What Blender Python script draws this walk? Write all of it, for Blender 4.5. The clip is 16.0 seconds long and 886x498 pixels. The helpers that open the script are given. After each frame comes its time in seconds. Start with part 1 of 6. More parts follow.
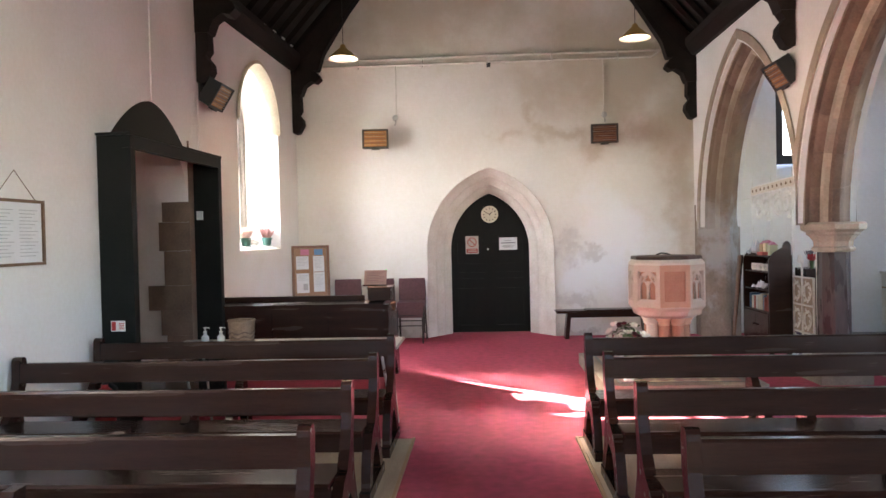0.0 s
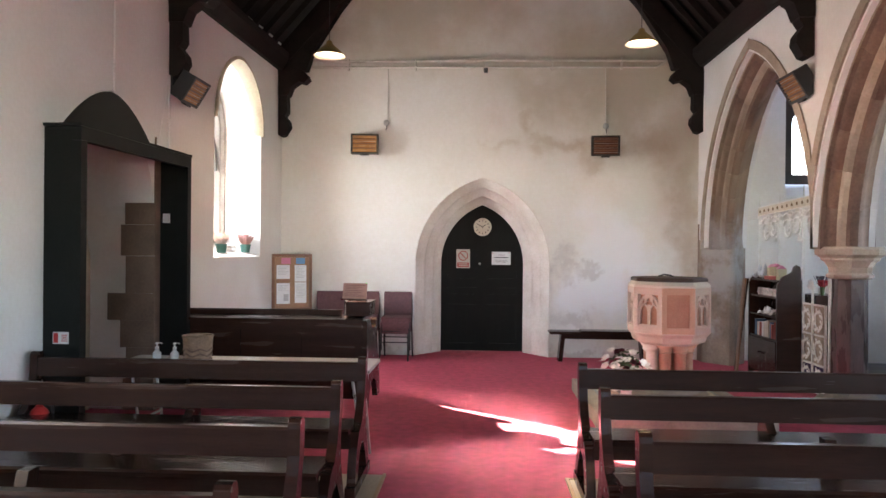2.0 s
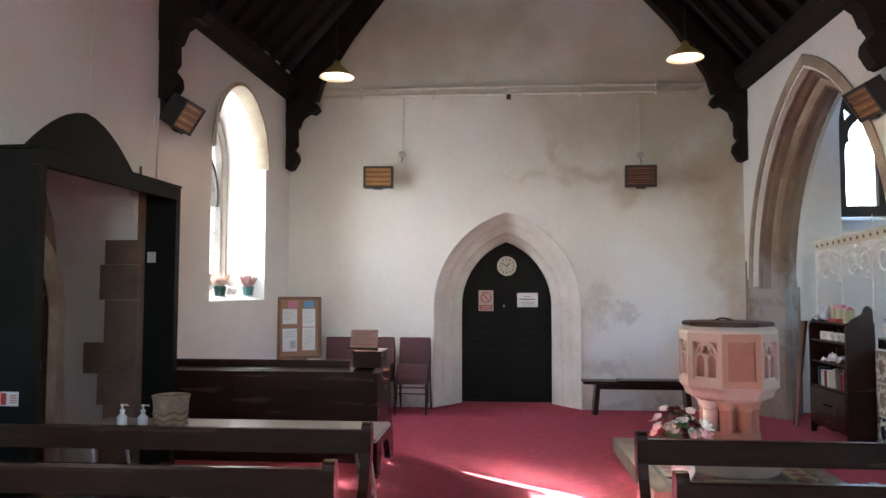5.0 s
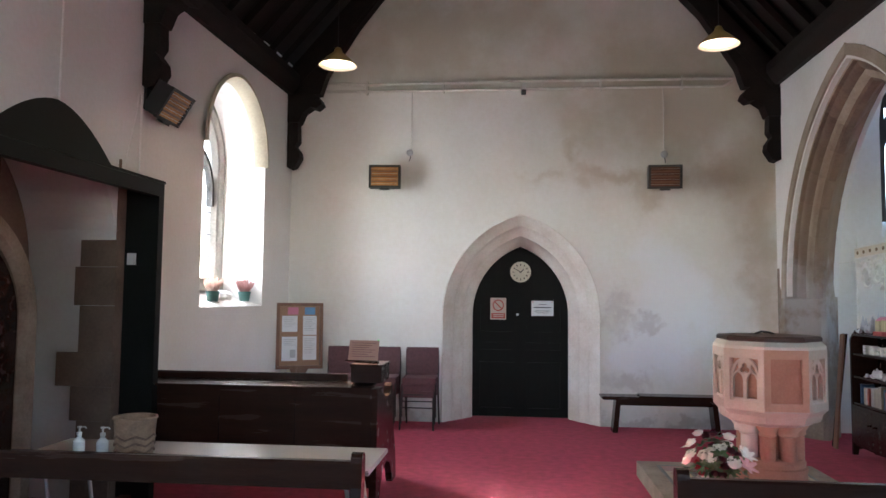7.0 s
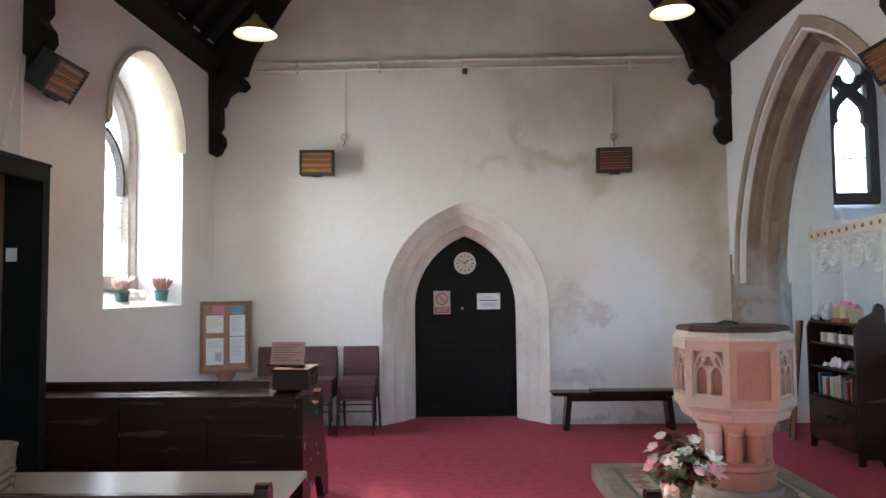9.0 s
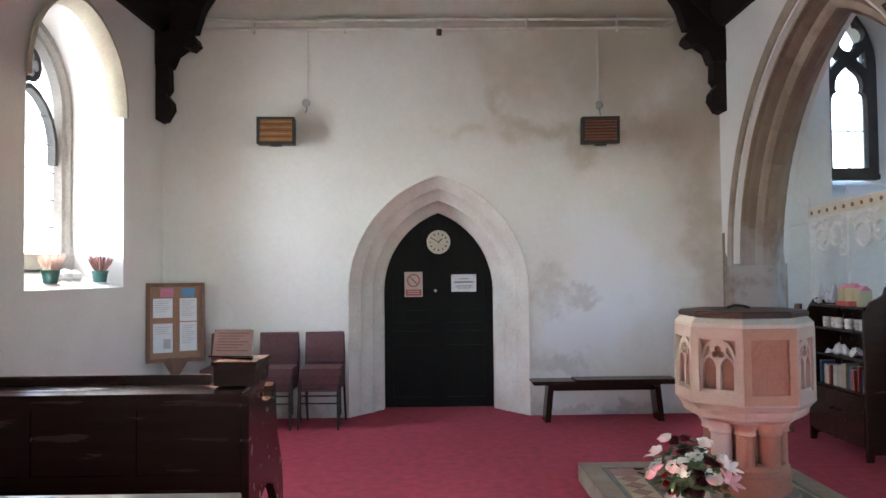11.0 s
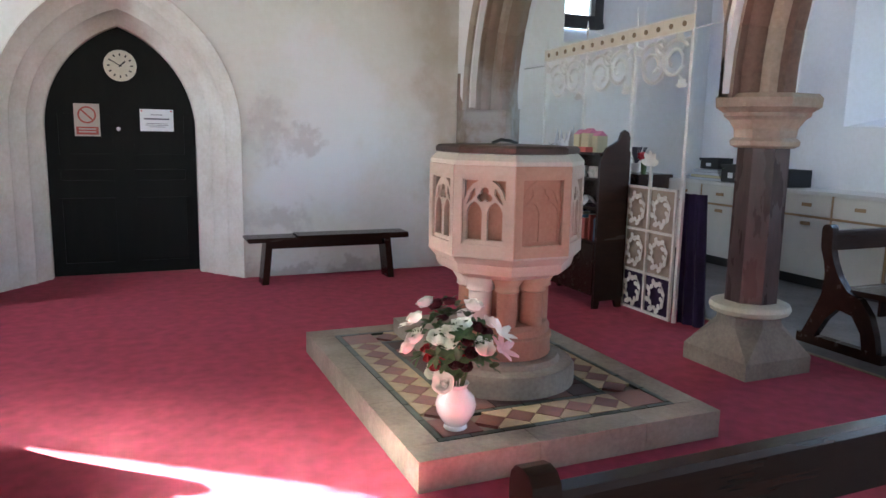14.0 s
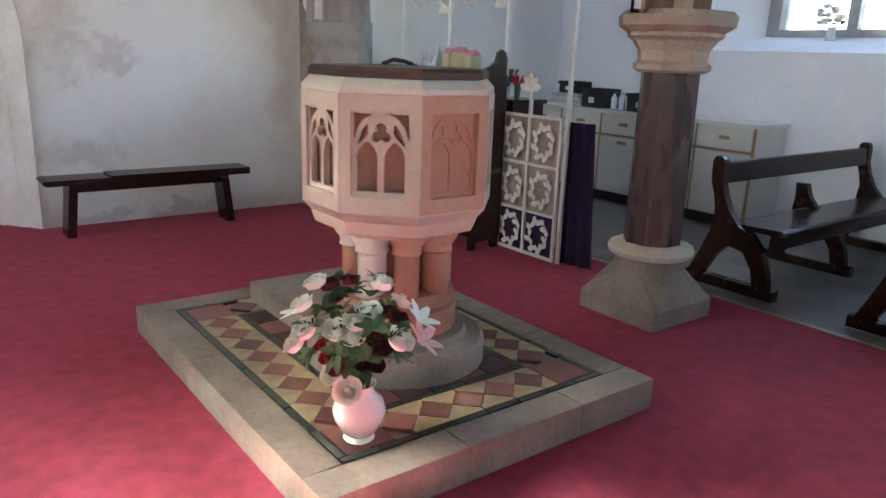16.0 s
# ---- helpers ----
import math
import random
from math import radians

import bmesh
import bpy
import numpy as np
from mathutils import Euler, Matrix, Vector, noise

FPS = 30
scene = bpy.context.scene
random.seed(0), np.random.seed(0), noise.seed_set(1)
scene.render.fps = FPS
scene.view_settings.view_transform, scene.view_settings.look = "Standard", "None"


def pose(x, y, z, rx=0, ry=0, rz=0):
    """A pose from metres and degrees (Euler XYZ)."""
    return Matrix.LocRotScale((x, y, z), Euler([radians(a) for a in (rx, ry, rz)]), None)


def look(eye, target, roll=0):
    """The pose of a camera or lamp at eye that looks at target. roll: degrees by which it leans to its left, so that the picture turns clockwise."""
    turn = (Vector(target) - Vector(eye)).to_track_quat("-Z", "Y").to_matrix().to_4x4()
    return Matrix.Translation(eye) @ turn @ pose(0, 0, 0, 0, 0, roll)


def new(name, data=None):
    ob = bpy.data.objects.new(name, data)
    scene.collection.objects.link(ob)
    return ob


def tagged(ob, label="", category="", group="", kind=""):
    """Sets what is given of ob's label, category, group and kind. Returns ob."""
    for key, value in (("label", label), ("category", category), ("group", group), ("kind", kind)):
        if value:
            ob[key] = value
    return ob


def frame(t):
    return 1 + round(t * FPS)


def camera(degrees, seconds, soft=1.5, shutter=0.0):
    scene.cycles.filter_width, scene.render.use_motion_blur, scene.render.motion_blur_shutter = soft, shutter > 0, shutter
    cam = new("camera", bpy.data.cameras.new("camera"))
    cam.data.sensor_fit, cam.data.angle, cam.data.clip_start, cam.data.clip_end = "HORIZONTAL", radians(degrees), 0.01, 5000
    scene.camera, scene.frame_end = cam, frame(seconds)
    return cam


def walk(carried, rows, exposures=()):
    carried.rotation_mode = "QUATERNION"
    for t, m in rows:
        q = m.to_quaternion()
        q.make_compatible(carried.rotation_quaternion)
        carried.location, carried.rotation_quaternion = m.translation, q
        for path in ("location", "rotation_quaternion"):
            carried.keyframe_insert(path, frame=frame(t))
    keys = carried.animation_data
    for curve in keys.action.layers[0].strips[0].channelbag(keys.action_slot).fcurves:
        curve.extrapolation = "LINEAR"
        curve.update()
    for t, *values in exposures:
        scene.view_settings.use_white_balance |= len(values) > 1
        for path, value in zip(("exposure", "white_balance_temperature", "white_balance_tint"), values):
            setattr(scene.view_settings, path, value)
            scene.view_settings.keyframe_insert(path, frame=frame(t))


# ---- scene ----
cam = camera(63.1, 16.0)
PATH = [
    (0, (0.694, -0.547, 1.558), (0.582, 1.45, 1.526), -1.3),
    (0.5, (0.73, -0.427, 1.548), (0.666, 1.571, 1.493), -1.5),
    (1, (0.829, -0.255, 1.574), (0.774, 1.744, 1.562), -1.1),
    (1.5, (0.846, -0.143, 1.564), (0.782, 1.856, 1.554), 0.1),
    (2, (0.771, 0.028, 1.571), (0.668, 2.026, 1.571), 0.5),
    (2.5, (0.731, 0.144, 1.569), (0.601, 2.14, 1.61), -0.7),
    (3, (0.75, 0.29, 1.557), (0.66, 2.287, 1.594), -0.9),
    (3.5, (0.812, 0.484, 1.57), (0.688, 2.478, 1.658), -0.7),
    (4, (0.823, 0.609, 1.559), (0.633, 2.6, 1.603), -0.0),
    (4.5, (0.749, 0.763, 1.567), (0.572, 2.753, 1.653), 0.6),
    (4.7, (0.72, 0.819, 1.565), (0.563, 2.81, 1.671), 0.1),
    (7, (0.707, 1.492, 1.576), (0.513, 3.478, 1.708), 0.6),
    (7.5, (0.655, 1.593, 1.573), (0.498, 3.582, 1.7), -0.3),
    (8, (0.693, 1.741, 1.556), (0.603, 3.737, 1.635), -1.2),
    (8.5, (0.758, 1.935, 1.573), (0.692, 3.931, 1.692), -0.7),
    (10.8, (0.722, 2.685, 1.546), (0.732, 4.683, 1.621), -1.2),
    (11, (0.756, 2.78, 1.552), (0.78, 4.779, 1.619), -0.6),
    (11.5, (0.752, 2.921, 1.542), (0.845, 4.919, 1.578), 0.5),
    (12, (0.695, 3.064, 1.539), (0.953, 5.046, 1.591), -0.1),
    (12.5, (0.706, 3.191, 1.493), (1.174, 5.136, 1.465), -0.7),
    (13, (0.798, 3.424, 1.477), (1.399, 5.329, 1.389), -0.6),
    (13.5, (0.849, 3.596, 1.435), (1.515, 5.471, 1.238), 0.1),
    (14, (0.855, 3.863, 1.375), (1.639, 5.675, 1.056), 1.1),
    (14.5, (0.848, 4.068, 1.344), (1.742, 5.788, 0.851), 0.9),
    (15, (0.94, 4.32, 1.334), (1.894, 5.993, 0.794), 0.8),
    (15.5, (0.984, 4.5, 1.335), (2.015, 6.112, 0.75), 1.4),
    (16, (0.969, 4.658, 1.368), (2.147, 6.19, 0.849), 2.1),
]
walk(cam, [(t, look(eye, target, roll)) for t, eye, target, roll in PATH], exposures=[(0.0, 5.46, 7150, 19), (2.0, 5.34, 7050, 19), (3.5, 5.06, 6850, 17), (7.0, 4.94, 6350, 14), (13.0, 4.96, 6250, 12), (14.3, 5.12, 6300, 12), (15.0, 5.17, 6350, 11), (16.0, 5.0, 6400, 11)])

# ---- world, sun, large lights ----
world = bpy.data.worlds.new("sky")
scene.world = world
world.use_nodes = True
wn = world.node_tree.nodes
sky = wn.new("ShaderNodeTexSky")
sky.sky_type = 'NISHITA'
sky.sun_disc = False
SUN_EL, SUN_DIR = radians(26.0), Vector((-0.81, 0.585, 0)).normalized()
sky.sun_elevation = SUN_EL
sky.sun_rotation = math.atan2(SUN_DIR.x, SUN_DIR.y)
world.node_tree.links.new(sky.outputs[0], wn["Background"].inputs[0])
wn["Background"].inputs[1].default_value = 0.07
sun = new("sun", bpy.data.lights.new("sun", 'SUN'))
sun.data.energy, sun.data.angle, sun.data.color = 3.8, radians(0.5), (1.0, 0.93, 0.82)
to_sun = Vector((SUN_DIR.x * math.cos(SUN_EL), SUN_DIR.y * math.cos(SUN_EL), math.sin(SUN_EL)))
sun.matrix_world = look(to_sun * 30, (0, 0, 0))


def window_light(x, y, z, w, h, rx, rz, watts, color=(0.86, 0.93, 1.0)):
    """An added area lamp that stands for sky light in a wall opening."""
    lamp = new("window_light", bpy.data.lights.new("window_light", 'AREA'))
    lamp.data.shape, lamp.data.size, lamp.data.size_y = 'RECTANGLE', w, h
    lamp.data.energy, lamp.data.color = watts, color
    lamp.matrix_world = pose(x, y, z, rx, 0, rz)
    return lamp


# rx 90 faces +y; rz then turns it
GAIN = 1 / 32
window_light(-3.4, 9.15, 2.7, 1.3, 2.2, 90, -92, 110 * GAIN, (0.80, 0.90, 1.0))
window_light(5.65, 11.16, 3.4, 0.45, 1.4, 90, 180, 0.4 * GAIN)
window_light(7.68, 7.35, 2.4, 1.9, 1.4, 90, 90, 4 * GAIN)
# the remaining four stand in unseen, added openings and fill the nave
window_light(7.68, 1.9, 2.4, 1.8, 1.4, 90, 90, 28 * GAIN)
window_light(7.68, -2.6, 2.4, 1.8, 1.4, 90, 90, 22 * GAIN)
window_light(-3.35, 1.5, 2.6, 0.9, 2.1, 90, -92, 14 * GAIN)
window_light(0.83, -5.95, 2.9, 3.0, 2.0, 90, 0, 6 * GAIN, (1.0, 0.96, 0.92))

# ---- materials ----


def mat(name, c1, c2=None, scale=4.0, rough=0.6, bump=0.1, bscale=60.0, metal=0.0, stretch=(1, 1, 1), detail=6.0, coat=0.0, spec=0.5, island=0.0, blend=(0.35, 0.65), rvar=0.08):
    """A procedural surface: two colours mixed by broad and fine noise, fine relief, uneven gloss."""
    m = bpy.data.materials.new(name)
    m.use_nodes = True
    n, l = m.node_tree.nodes, m.node_tree.links
    b = n["Principled BSDF"]
    c2 = c2 or tuple(v * 0.75 for v in c1)
    tc = n.new("ShaderNodeTexCoord")
    mp = n.new("ShaderNodeMapping")
    mp.inputs["Scale"].default_value = stretch
    l.new(tc.outputs["Object"], mp.inputs[0])
    big = n.new("ShaderNodeTexNoise")
    big.inputs["Scale"].default_value, big.inputs["Detail"].default_value = scale, detail
    fine = n.new("ShaderNodeTexNoise")
    fine.inputs["Scale"].default_value, fine.inputs["Detail"].default_value = bscale, 4.0
    l.new(mp.outputs[0], big.inputs[0])
    l.new(mp.outputs[0], fine.inputs[0])
    mixv = n.new("ShaderNodeMath")
    mixv.operation = 'MULTIPLY_ADD'
    mixv.inputs[1].default_value = 0.35
    l.new(fine.outputs[0], mixv.inputs[0])
    sc = n.new("ShaderNodeMath")
    sc.operation = 'MULTIPLY'
    sc.inputs[1].default_value = 0.65
    l.new(big.outputs[0], sc.inputs[0])
    l.new(sc.outputs[0], mixv.inputs[2])
    ramp = n.new("ShaderNodeValToRGB")
    ramp.color_ramp.elements[0].position, ramp.color_ramp.elements[1].position = blend
    ramp.color_ramp.elements[0].color, ramp.color_ramp.elements[1].color = (*c2, 1), (*c1, 1)
    l.new(mixv.outputs[0], ramp.inputs[0])
    col = ramp.outputs[0]
    if island:
        oi = n.new("ShaderNodeObjectInfo")
        hs = n.new("ShaderNodeHueSaturation")
        mr = n.new("ShaderNodeMapRange")
        mr.inputs[3].default_value, mr.inputs[4].default_value = 1 - island, 1 + island
        l.new(oi.outputs["Random"], mr.inputs[0])
        l.new(mr.outputs[0], hs.inputs["Value"])
        l.new(col, hs.inputs["Color"])
        col = hs.outputs[0]
    l.new(col, b.inputs["Base Color"])
    rr = n.new("ShaderNodeMapRange")
    rr.inputs[3].default_value, rr.inputs[4].default_value = max(0.02, rough - rvar), min(1, rough + rvar)
    l.new(big.outputs[0], rr.inputs[0])
    l.new(rr.outputs[0], b.inputs["Roughness"])
    b.inputs["Metallic"].default_value = metal
    b.inputs["Specular IOR Level"].default_value = spec
    if coat:
        b.inputs["Coat Weight"].default_value, b.inputs["Coat Roughness"].default_value = coat, 0.15
    if bump:
        bp = n.new("ShaderNodeBump")
        bp.inputs["Strength"].default_value, bp.inputs["Distance"].default_value = bump, 0.01
        l.new(mixv.outputs[0], bp.inputs["Height"])
        l.new(bp.outputs[0], b.inputs["Normal"])
    m["col"] = 1
    return m


def stains(m, spots, colour, noise_scale=2.2, strength=0.8, edge=(0.45, 0.75), warp=0.9):
    """Lays damp stains or painted shade of irregular outline on a material: spots are (x, y, z, radius x, radius z) in
    object space.
    """
    n, l = m.node_tree.nodes, m.node_tree.links
    b = n["Principled BSDF"]
    base = b.inputs["Base Color"].links[0].from_socket
    tc = n.new("ShaderNodeTexCoord")
    wob = n.new("ShaderNodeTexNoise")
    wob.inputs["Scale"].default_value, wob.inputs["Detail"].default_value, wob.inputs["Roughness"].default_value = noise_scale * 0.8, 6.0, 0.6
    l.new(tc.outputs["Object"], wob.inputs[0])
    off = n.new("ShaderNodeVectorMath")
    off.operation = 'MULTIPLY_ADD'
    off.inputs[1].default_value = (warp, 0.0, warp)
    off.inputs[2].default_value = (-warp / 2, 0.0, -warp / 2)
    l.new(wob.outputs["Color"], off.inputs[0])
    bent = n.new("ShaderNodeVectorMath")
    bent.operation = 'ADD'
    l.new(tc.outputs["Object"], bent.inputs[0])
    l.new(off.outputs[0], bent.inputs[1])
    total = None
    for x, y, z, ra, rb in spots:
        mp = n.new("ShaderNodeMapping")
        mp.inputs["Scale"].default_value = (1 / ra, 1 / ra, 1 / rb)
        mp.inputs["Location"].default_value = (-x / ra, -y / ra, -z / rb)
        l.new(bent.outputs[0], mp.inputs[0])
        g = n.new("ShaderNodeVectorMath")
        g.operation = 'LENGTH'
        l.new(mp.outputs[0], g.inputs[0])
        f = n.new("ShaderNodeMapRange")
        f.inputs[1].default_value, f.inputs[2].default_value = 0.2, 1.3
        f.inputs[3].default_value, f.inputs[4].default_value = 1.0, 0.0
        l.new(g.outputs["Value"], f.inputs[0])
        if total is None:
            total = f.outputs[0]
        else:
            mx = n.new("ShaderNodeMath")
            mx.operation = 'MAXIMUM'
            l.new(total, mx.inputs[0])
            l.new(f.outputs[0], mx.inputs[1])
            total = mx.outputs[0]
    nz = n.new("ShaderNodeTexNoise")
    nz.inputs["Scale"].default_value, nz.inputs["Detail"].default_value, nz.inputs["Roughness"].default_value = noise_scale, 8.0, 0.62
    l.new(tc.outputs["Object"], nz.inputs[0])
    mul = n.new("ShaderNodeMath")
    mul.operation = 'MULTIPLY'
    ad = n.new("ShaderNodeMath")
    ad.operation = 'MULTIPLY_ADD'
    ad.inputs[1].default_value, ad.inputs[2].default_value = 1.7, 0.1
    l.new(nz.outputs[0], ad.inputs[0])
    l.new(total, mul.inputs[0])
    l.new(ad.outputs[0], mul.inputs[1])
    mr = n.new("ShaderNodeMapRange")
    mr.interpolation_type = 'SMOOTHSTEP'
    mr.inputs[1].default_value, mr.inputs[2].default_value, mr.inputs[4].default_value = edge[0], edge[1], strength
    l.new(mul.outputs[0], mr.inputs[0])
    mix = n.new("ShaderNodeMix")
    mix.data_type = 'RGBA'
    l.new(mr.outputs[0], mix.inputs["Factor"])
    l.new(base, mix.inputs["A"])
    mix.inputs["B"].default_value = (*colour, 1)
    l.new(mix.outputs["Result"], b.inputs["Base Color"])
    return m


def plain(name, c, rough=0.5, metal=0.0):
    return mat(name, c, tuple(v * 0.85 for v in c), 12, rough, 0.05, 150, metal)


M_wall = mat("lime_plaster", (0.79, 0.78, 0.765), (0.71, 0.69, 0.66), 1.3, 0.85, 0.25, 30)
M_wall_w = mat("lime_plaster_damp", (0.79, 0.775, 0.735), (0.72, 0.695, 0.635), 1.1, 0.85, 0.6, 22)
M_stone = mat("sandstone", (0.43, 0.34, 0.262), (0.25, 0.19, 0.145), 3.5, 0.85, 0.35, 40)
M_white_stone = mat("limewashed_stone", (0.76, 0.73, 0.68), (0.62, 0.57, 0.50), 3.0, 0.85, 0.3, 30)
M_cream_stone = mat("dressed_limestone", (0.60, 0.55, 0.42), (0.47, 0.42, 0.32), 5, 0.8, 0.3, 40)
M_grey_stone = mat("grey_stone", (0.42, 0.40, 0.37), (0.26, 0.25, 0.23), 3, 0.75, 0.3, 35)
M_roof = mat("blackened_timber", (0.020, 0.013, 0.011), (0.010, 0.007, 0.006), 6, 0.7, 0.25, 40, spec=0.2)
M_pew = mat("dark_varnished_wood", (0.034, 0.0145, 0.0095), (0.023, 0.0098, 0.0068), 5, 0.26, 0.025, 50, stretch=(0.25, 3, 3), coat=0.12, spec=0.30, rvar=0.05)
M_carpet = mat("crimson_carpet", (0.47, 0.045, 0.090), (0.27, 0.023, 0.047), 12.0, 0.95, 0.12, 320, blend=(0.34, 0.66), detail=6)
M_carpet.node_tree.nodes["Principled BSDF"].inputs["Sheen Weight"].default_value = 0.02
M_deck = mat("pew_floor_boards", (0.46, 0.36, 0.25), (0.31, 0.235, 0.155), 3, 0.55, 0.2, 40, stretch=(4, 0.4, 4))
M_green = mat("dark_green_paint", (0.012, 0.0125, 0.011), (0.007, 0.008, 0.007), 4, 0.5, 0.08, 60, spec=0.18)
M_door = mat("black_green_door_paint", (0.011, 0.011, 0.0095), (0.007, 0.008, 0.007), 4, 0.55, 0.1, 60, stretch=(3, 3, 0.4), spec=0.14)
M_font = mat("font_sandstone", (0.53, 0.45, 0.36), (0.45, 0.365, 0.285), 4, 0.85, 0.25, 60)
M_font_pale = mat("font_pale_stone", (0.61, 0.57, 0.48), (0.53, 0.48, 0.39), 5, 0.85, 0.25, 60)
M_plinth = mat("plinth_stone", (0.32, 0.27, 0.21), (0.19, 0.155, 0.12), 4, 0.75, 0.25, 50)
M_marble = mat("red_marble", (0.088, 0.055, 0.050), (0.040, 0.026, 0.025), 7, 0.28, 0.05, 40, stretch=(1.5, 1.5, 0.35))
M_white = plain("white_enamel", (0.78, 0.77, 0.74), 0.4)
M_black = plain("black_plastic", (0.015, 0.015, 0.016), 0.5)
M_steel = plain("steel", (0.5, 0.5, 0.5), 0.3, 1.0)


def emit(name, c, power):
    m = bpy.data.materials.new(name)
    m.use_nodes = True
    b = m.node_tree.nodes["Principled BSDF"]
    b.inputs["Base Color"].default_value = (*c, 1)
    b.inputs["Emission Color"].default_value, b.inputs["Emission Strength"].default_value = (*c, 1), power
    return m


def glass_mat():
    m = bpy.data.materials.new("window_glass")
    m.use_nodes = True
    b = m.node_tree.nodes["Principled BSDF"]
    b.inputs["Base Color"].default_value = (0.95, 0.98, 0.98, 1)
    b.inputs["Roughness"].default_value, b.inputs["Transmission Weight"].default_value, b.inputs["IOR"].default_value = 0.05, 1.0, 1.1
    return m


M_glass = glass_mat()

# ---- mesh helpers ----


def finish(name, bm, material, smooth=False, bevel=0.0, label="", kind="", category="", parent=None, group=""):
    if bevel:
        es = [e for e in bm.edges if len(e.link_faces) == 2 and e.calc_face_angle(0) > 0.5]
        bmesh.ops.bevel(bm, geom=es, offset=bevel, segments=2, affect='EDGES', clamp_overlap=True)
    bmesh.ops.recalc_face_normals(bm, faces=bm.faces)
    if smooth:
        for f in bm.faces:
            f.smooth = True
    me = bpy.data.meshes.new(name)
    bm.to_mesh(me)
    bm.free()
    if smooth:
        me.set_sharp_from_angle(angle=radians(38))
    me.materials.append(material)
    ob = new(name, me)
    if parent:
        ob.parent = parent
    return tagged(ob, label, category, group, kind)


def part(name, bm, material, parent, label="", smooth=False, bevel=0.0):
    return finish(name, bm, material, smooth, bevel, label, parent=parent)


def thing(name, label, category, m=None, group=""):
    ob = new(name)
    ob.empty_display_size = 0.1
    if m is not None:
        ob.matrix_world = m
    return tagged(ob, label, category, group)


def box(x0, x1, y0, y1, z0, z1, bm=None, m=None):
    bm = bm or bmesh.new()
    vs = [bm.verts.new((x, y, z)) for x in (x0, x1) for y in (y0, y1) for z in (z0, z1)]
    for q in ((0, 1, 3, 2), (4, 6, 7, 5), (0, 4, 5, 1), (2, 3, 7, 6), (0, 2, 6, 4), (1, 5, 7, 3)):
        bm.faces.new([vs[i] for i in q])
    if m is not None:
        bmesh.ops.transform(bm, matrix=m, verts=vs)
    return bm


def prism(pts, lo, hi, axis='x', bm=None):
    """Extrudes a closed outline of 2D points along an axis."""
    bm = bm or bmesh.new()

    def at(p, d):
        return {'x': (d, p[0], p[1]), 'y': (p[0], d, p[1]), 'z': (p[0], p[1], d)}[axis]
    a = [bm.verts.new(at(p, lo)) for p in pts]
    b = [bm.verts.new(at(p, hi)) for p in pts]
    k = len(pts)
    bm.faces.new(a)
    bm.faces.new(b[::-1])
    for i in range(k):
        bm.faces.new((a[i], b[i], b[(i + 1) % k], a[(i + 1) % k]))
    return bm


def lathe(profile, seg=24, bm=None, cx=0, cy=0, phase=0.0, caps=True):
    """Turns a list of (radius, z) round the z axis."""
    bm = bm or bmesh.new()
    rings = []
    for r, z in profile:
        rings.append([bm.verts.new((cx + r * math.cos(phase + 2 * math.pi * i / seg), cy + r * math.sin(phase + 2 * math.pi * i / seg), z)) for i in range(seg)])
    for a, b in zip(rings, rings[1:]):
        for i in range(seg):
            bm.faces.new((a[i], a[(i + 1) % seg], b[(i + 1) % seg], b[i]))
    if caps:
        bm.faces.new(rings[0][::-1])
        bm.faces.new(rings[-1])
    return bm


def tube(points, r, seg=8, bm=None, closed=False):
    """A round rod along a line of points."""
    bm = bm or bmesh.new()
    pts = [Vector(p) for p in points]
    rings = []
    k = len(pts)
    for i, p in enumerate(pts):
        d = (pts[(i + 1) % k] - pts[i - 1]) if closed else (pts[min(i + 1, k - 1)] - pts[max(i - 1, 0)])
        d.normalize()
        side = d.orthogonal() if abs(d.z) > 0.95 else d.cross(Vector((0, 0, 1)))
        side.normalize()
        up = side.cross(d)
        rr = r[i] if isinstance(r, (list, tuple)) else r
        rings.append([bm.verts.new(p + rr * (math.cos(2 * math.pi * j / seg) * side + math.sin(2 * math.pi * j / seg) * up)) for j in range(seg)])
    for i in range(k if closed else k - 1):
        a, b = rings[i], rings[(i + 1) % k]
        for j in range(seg):
            bm.faces.new((a[j], a[(j + 1) % seg], b[(j + 1) % seg], b[j]))
    if not closed:
        bm.faces.new(rings[0][::-1])
        bm.faces.new(rings[-1])
    return bm


def plate(outer, holes, lo, hi, axis='y'):
    """A flat slab with holes cut through it: outlines of 2D points, thick from lo to hi along an axis."""
    bm = bmesh.new()
    es = []
    for ring in [outer] + holes:
        vs = [bm.verts.new((u, lo, z) if axis == 'y' else (lo, u, z)) for u, z in ring]
        es += [bm.edges.new((vs[i], vs[(i + 1) % len(vs)])) for i in range(len(vs))]
    bmesh.ops.triangle_fill(bm, edges=es, use_beauty=True, use_dissolve=False)
    out = bmesh.ops.extrude_face_region(bm, geom=bm.faces[:])
    d = Vector((0, hi - lo, 0)) if axis == 'y' else Vector((hi - lo, 0, 0))
    bmesh.ops.translate(bm, verts=[g for g in out["geom"] if isinstance(g, bmesh.types.BMVert)], vec=d)
    return bm


def arch_line(uc, a, z0, spring, apex, d=0.0, n=14):
    """Outline of a pointed arch, foot to foot, drawn in by d."""
    h = apex - spring
    R = (a * a + h * h) / (2 * a)
    cu = a - R
    r = R - d
    top = math.acos(max(-1.0, min(1.0, -cu / r)))
    right = [(cu + r * math.cos(top * i / n), spring + r * math.sin(top * i / n)) for i in range(n + 1)]
    pts = [(a - d, z0)] + right
    left = [(-u, z) for u, z in pts[::-1]][1:]
    return [(uc + u, z) for u, z in pts + left]


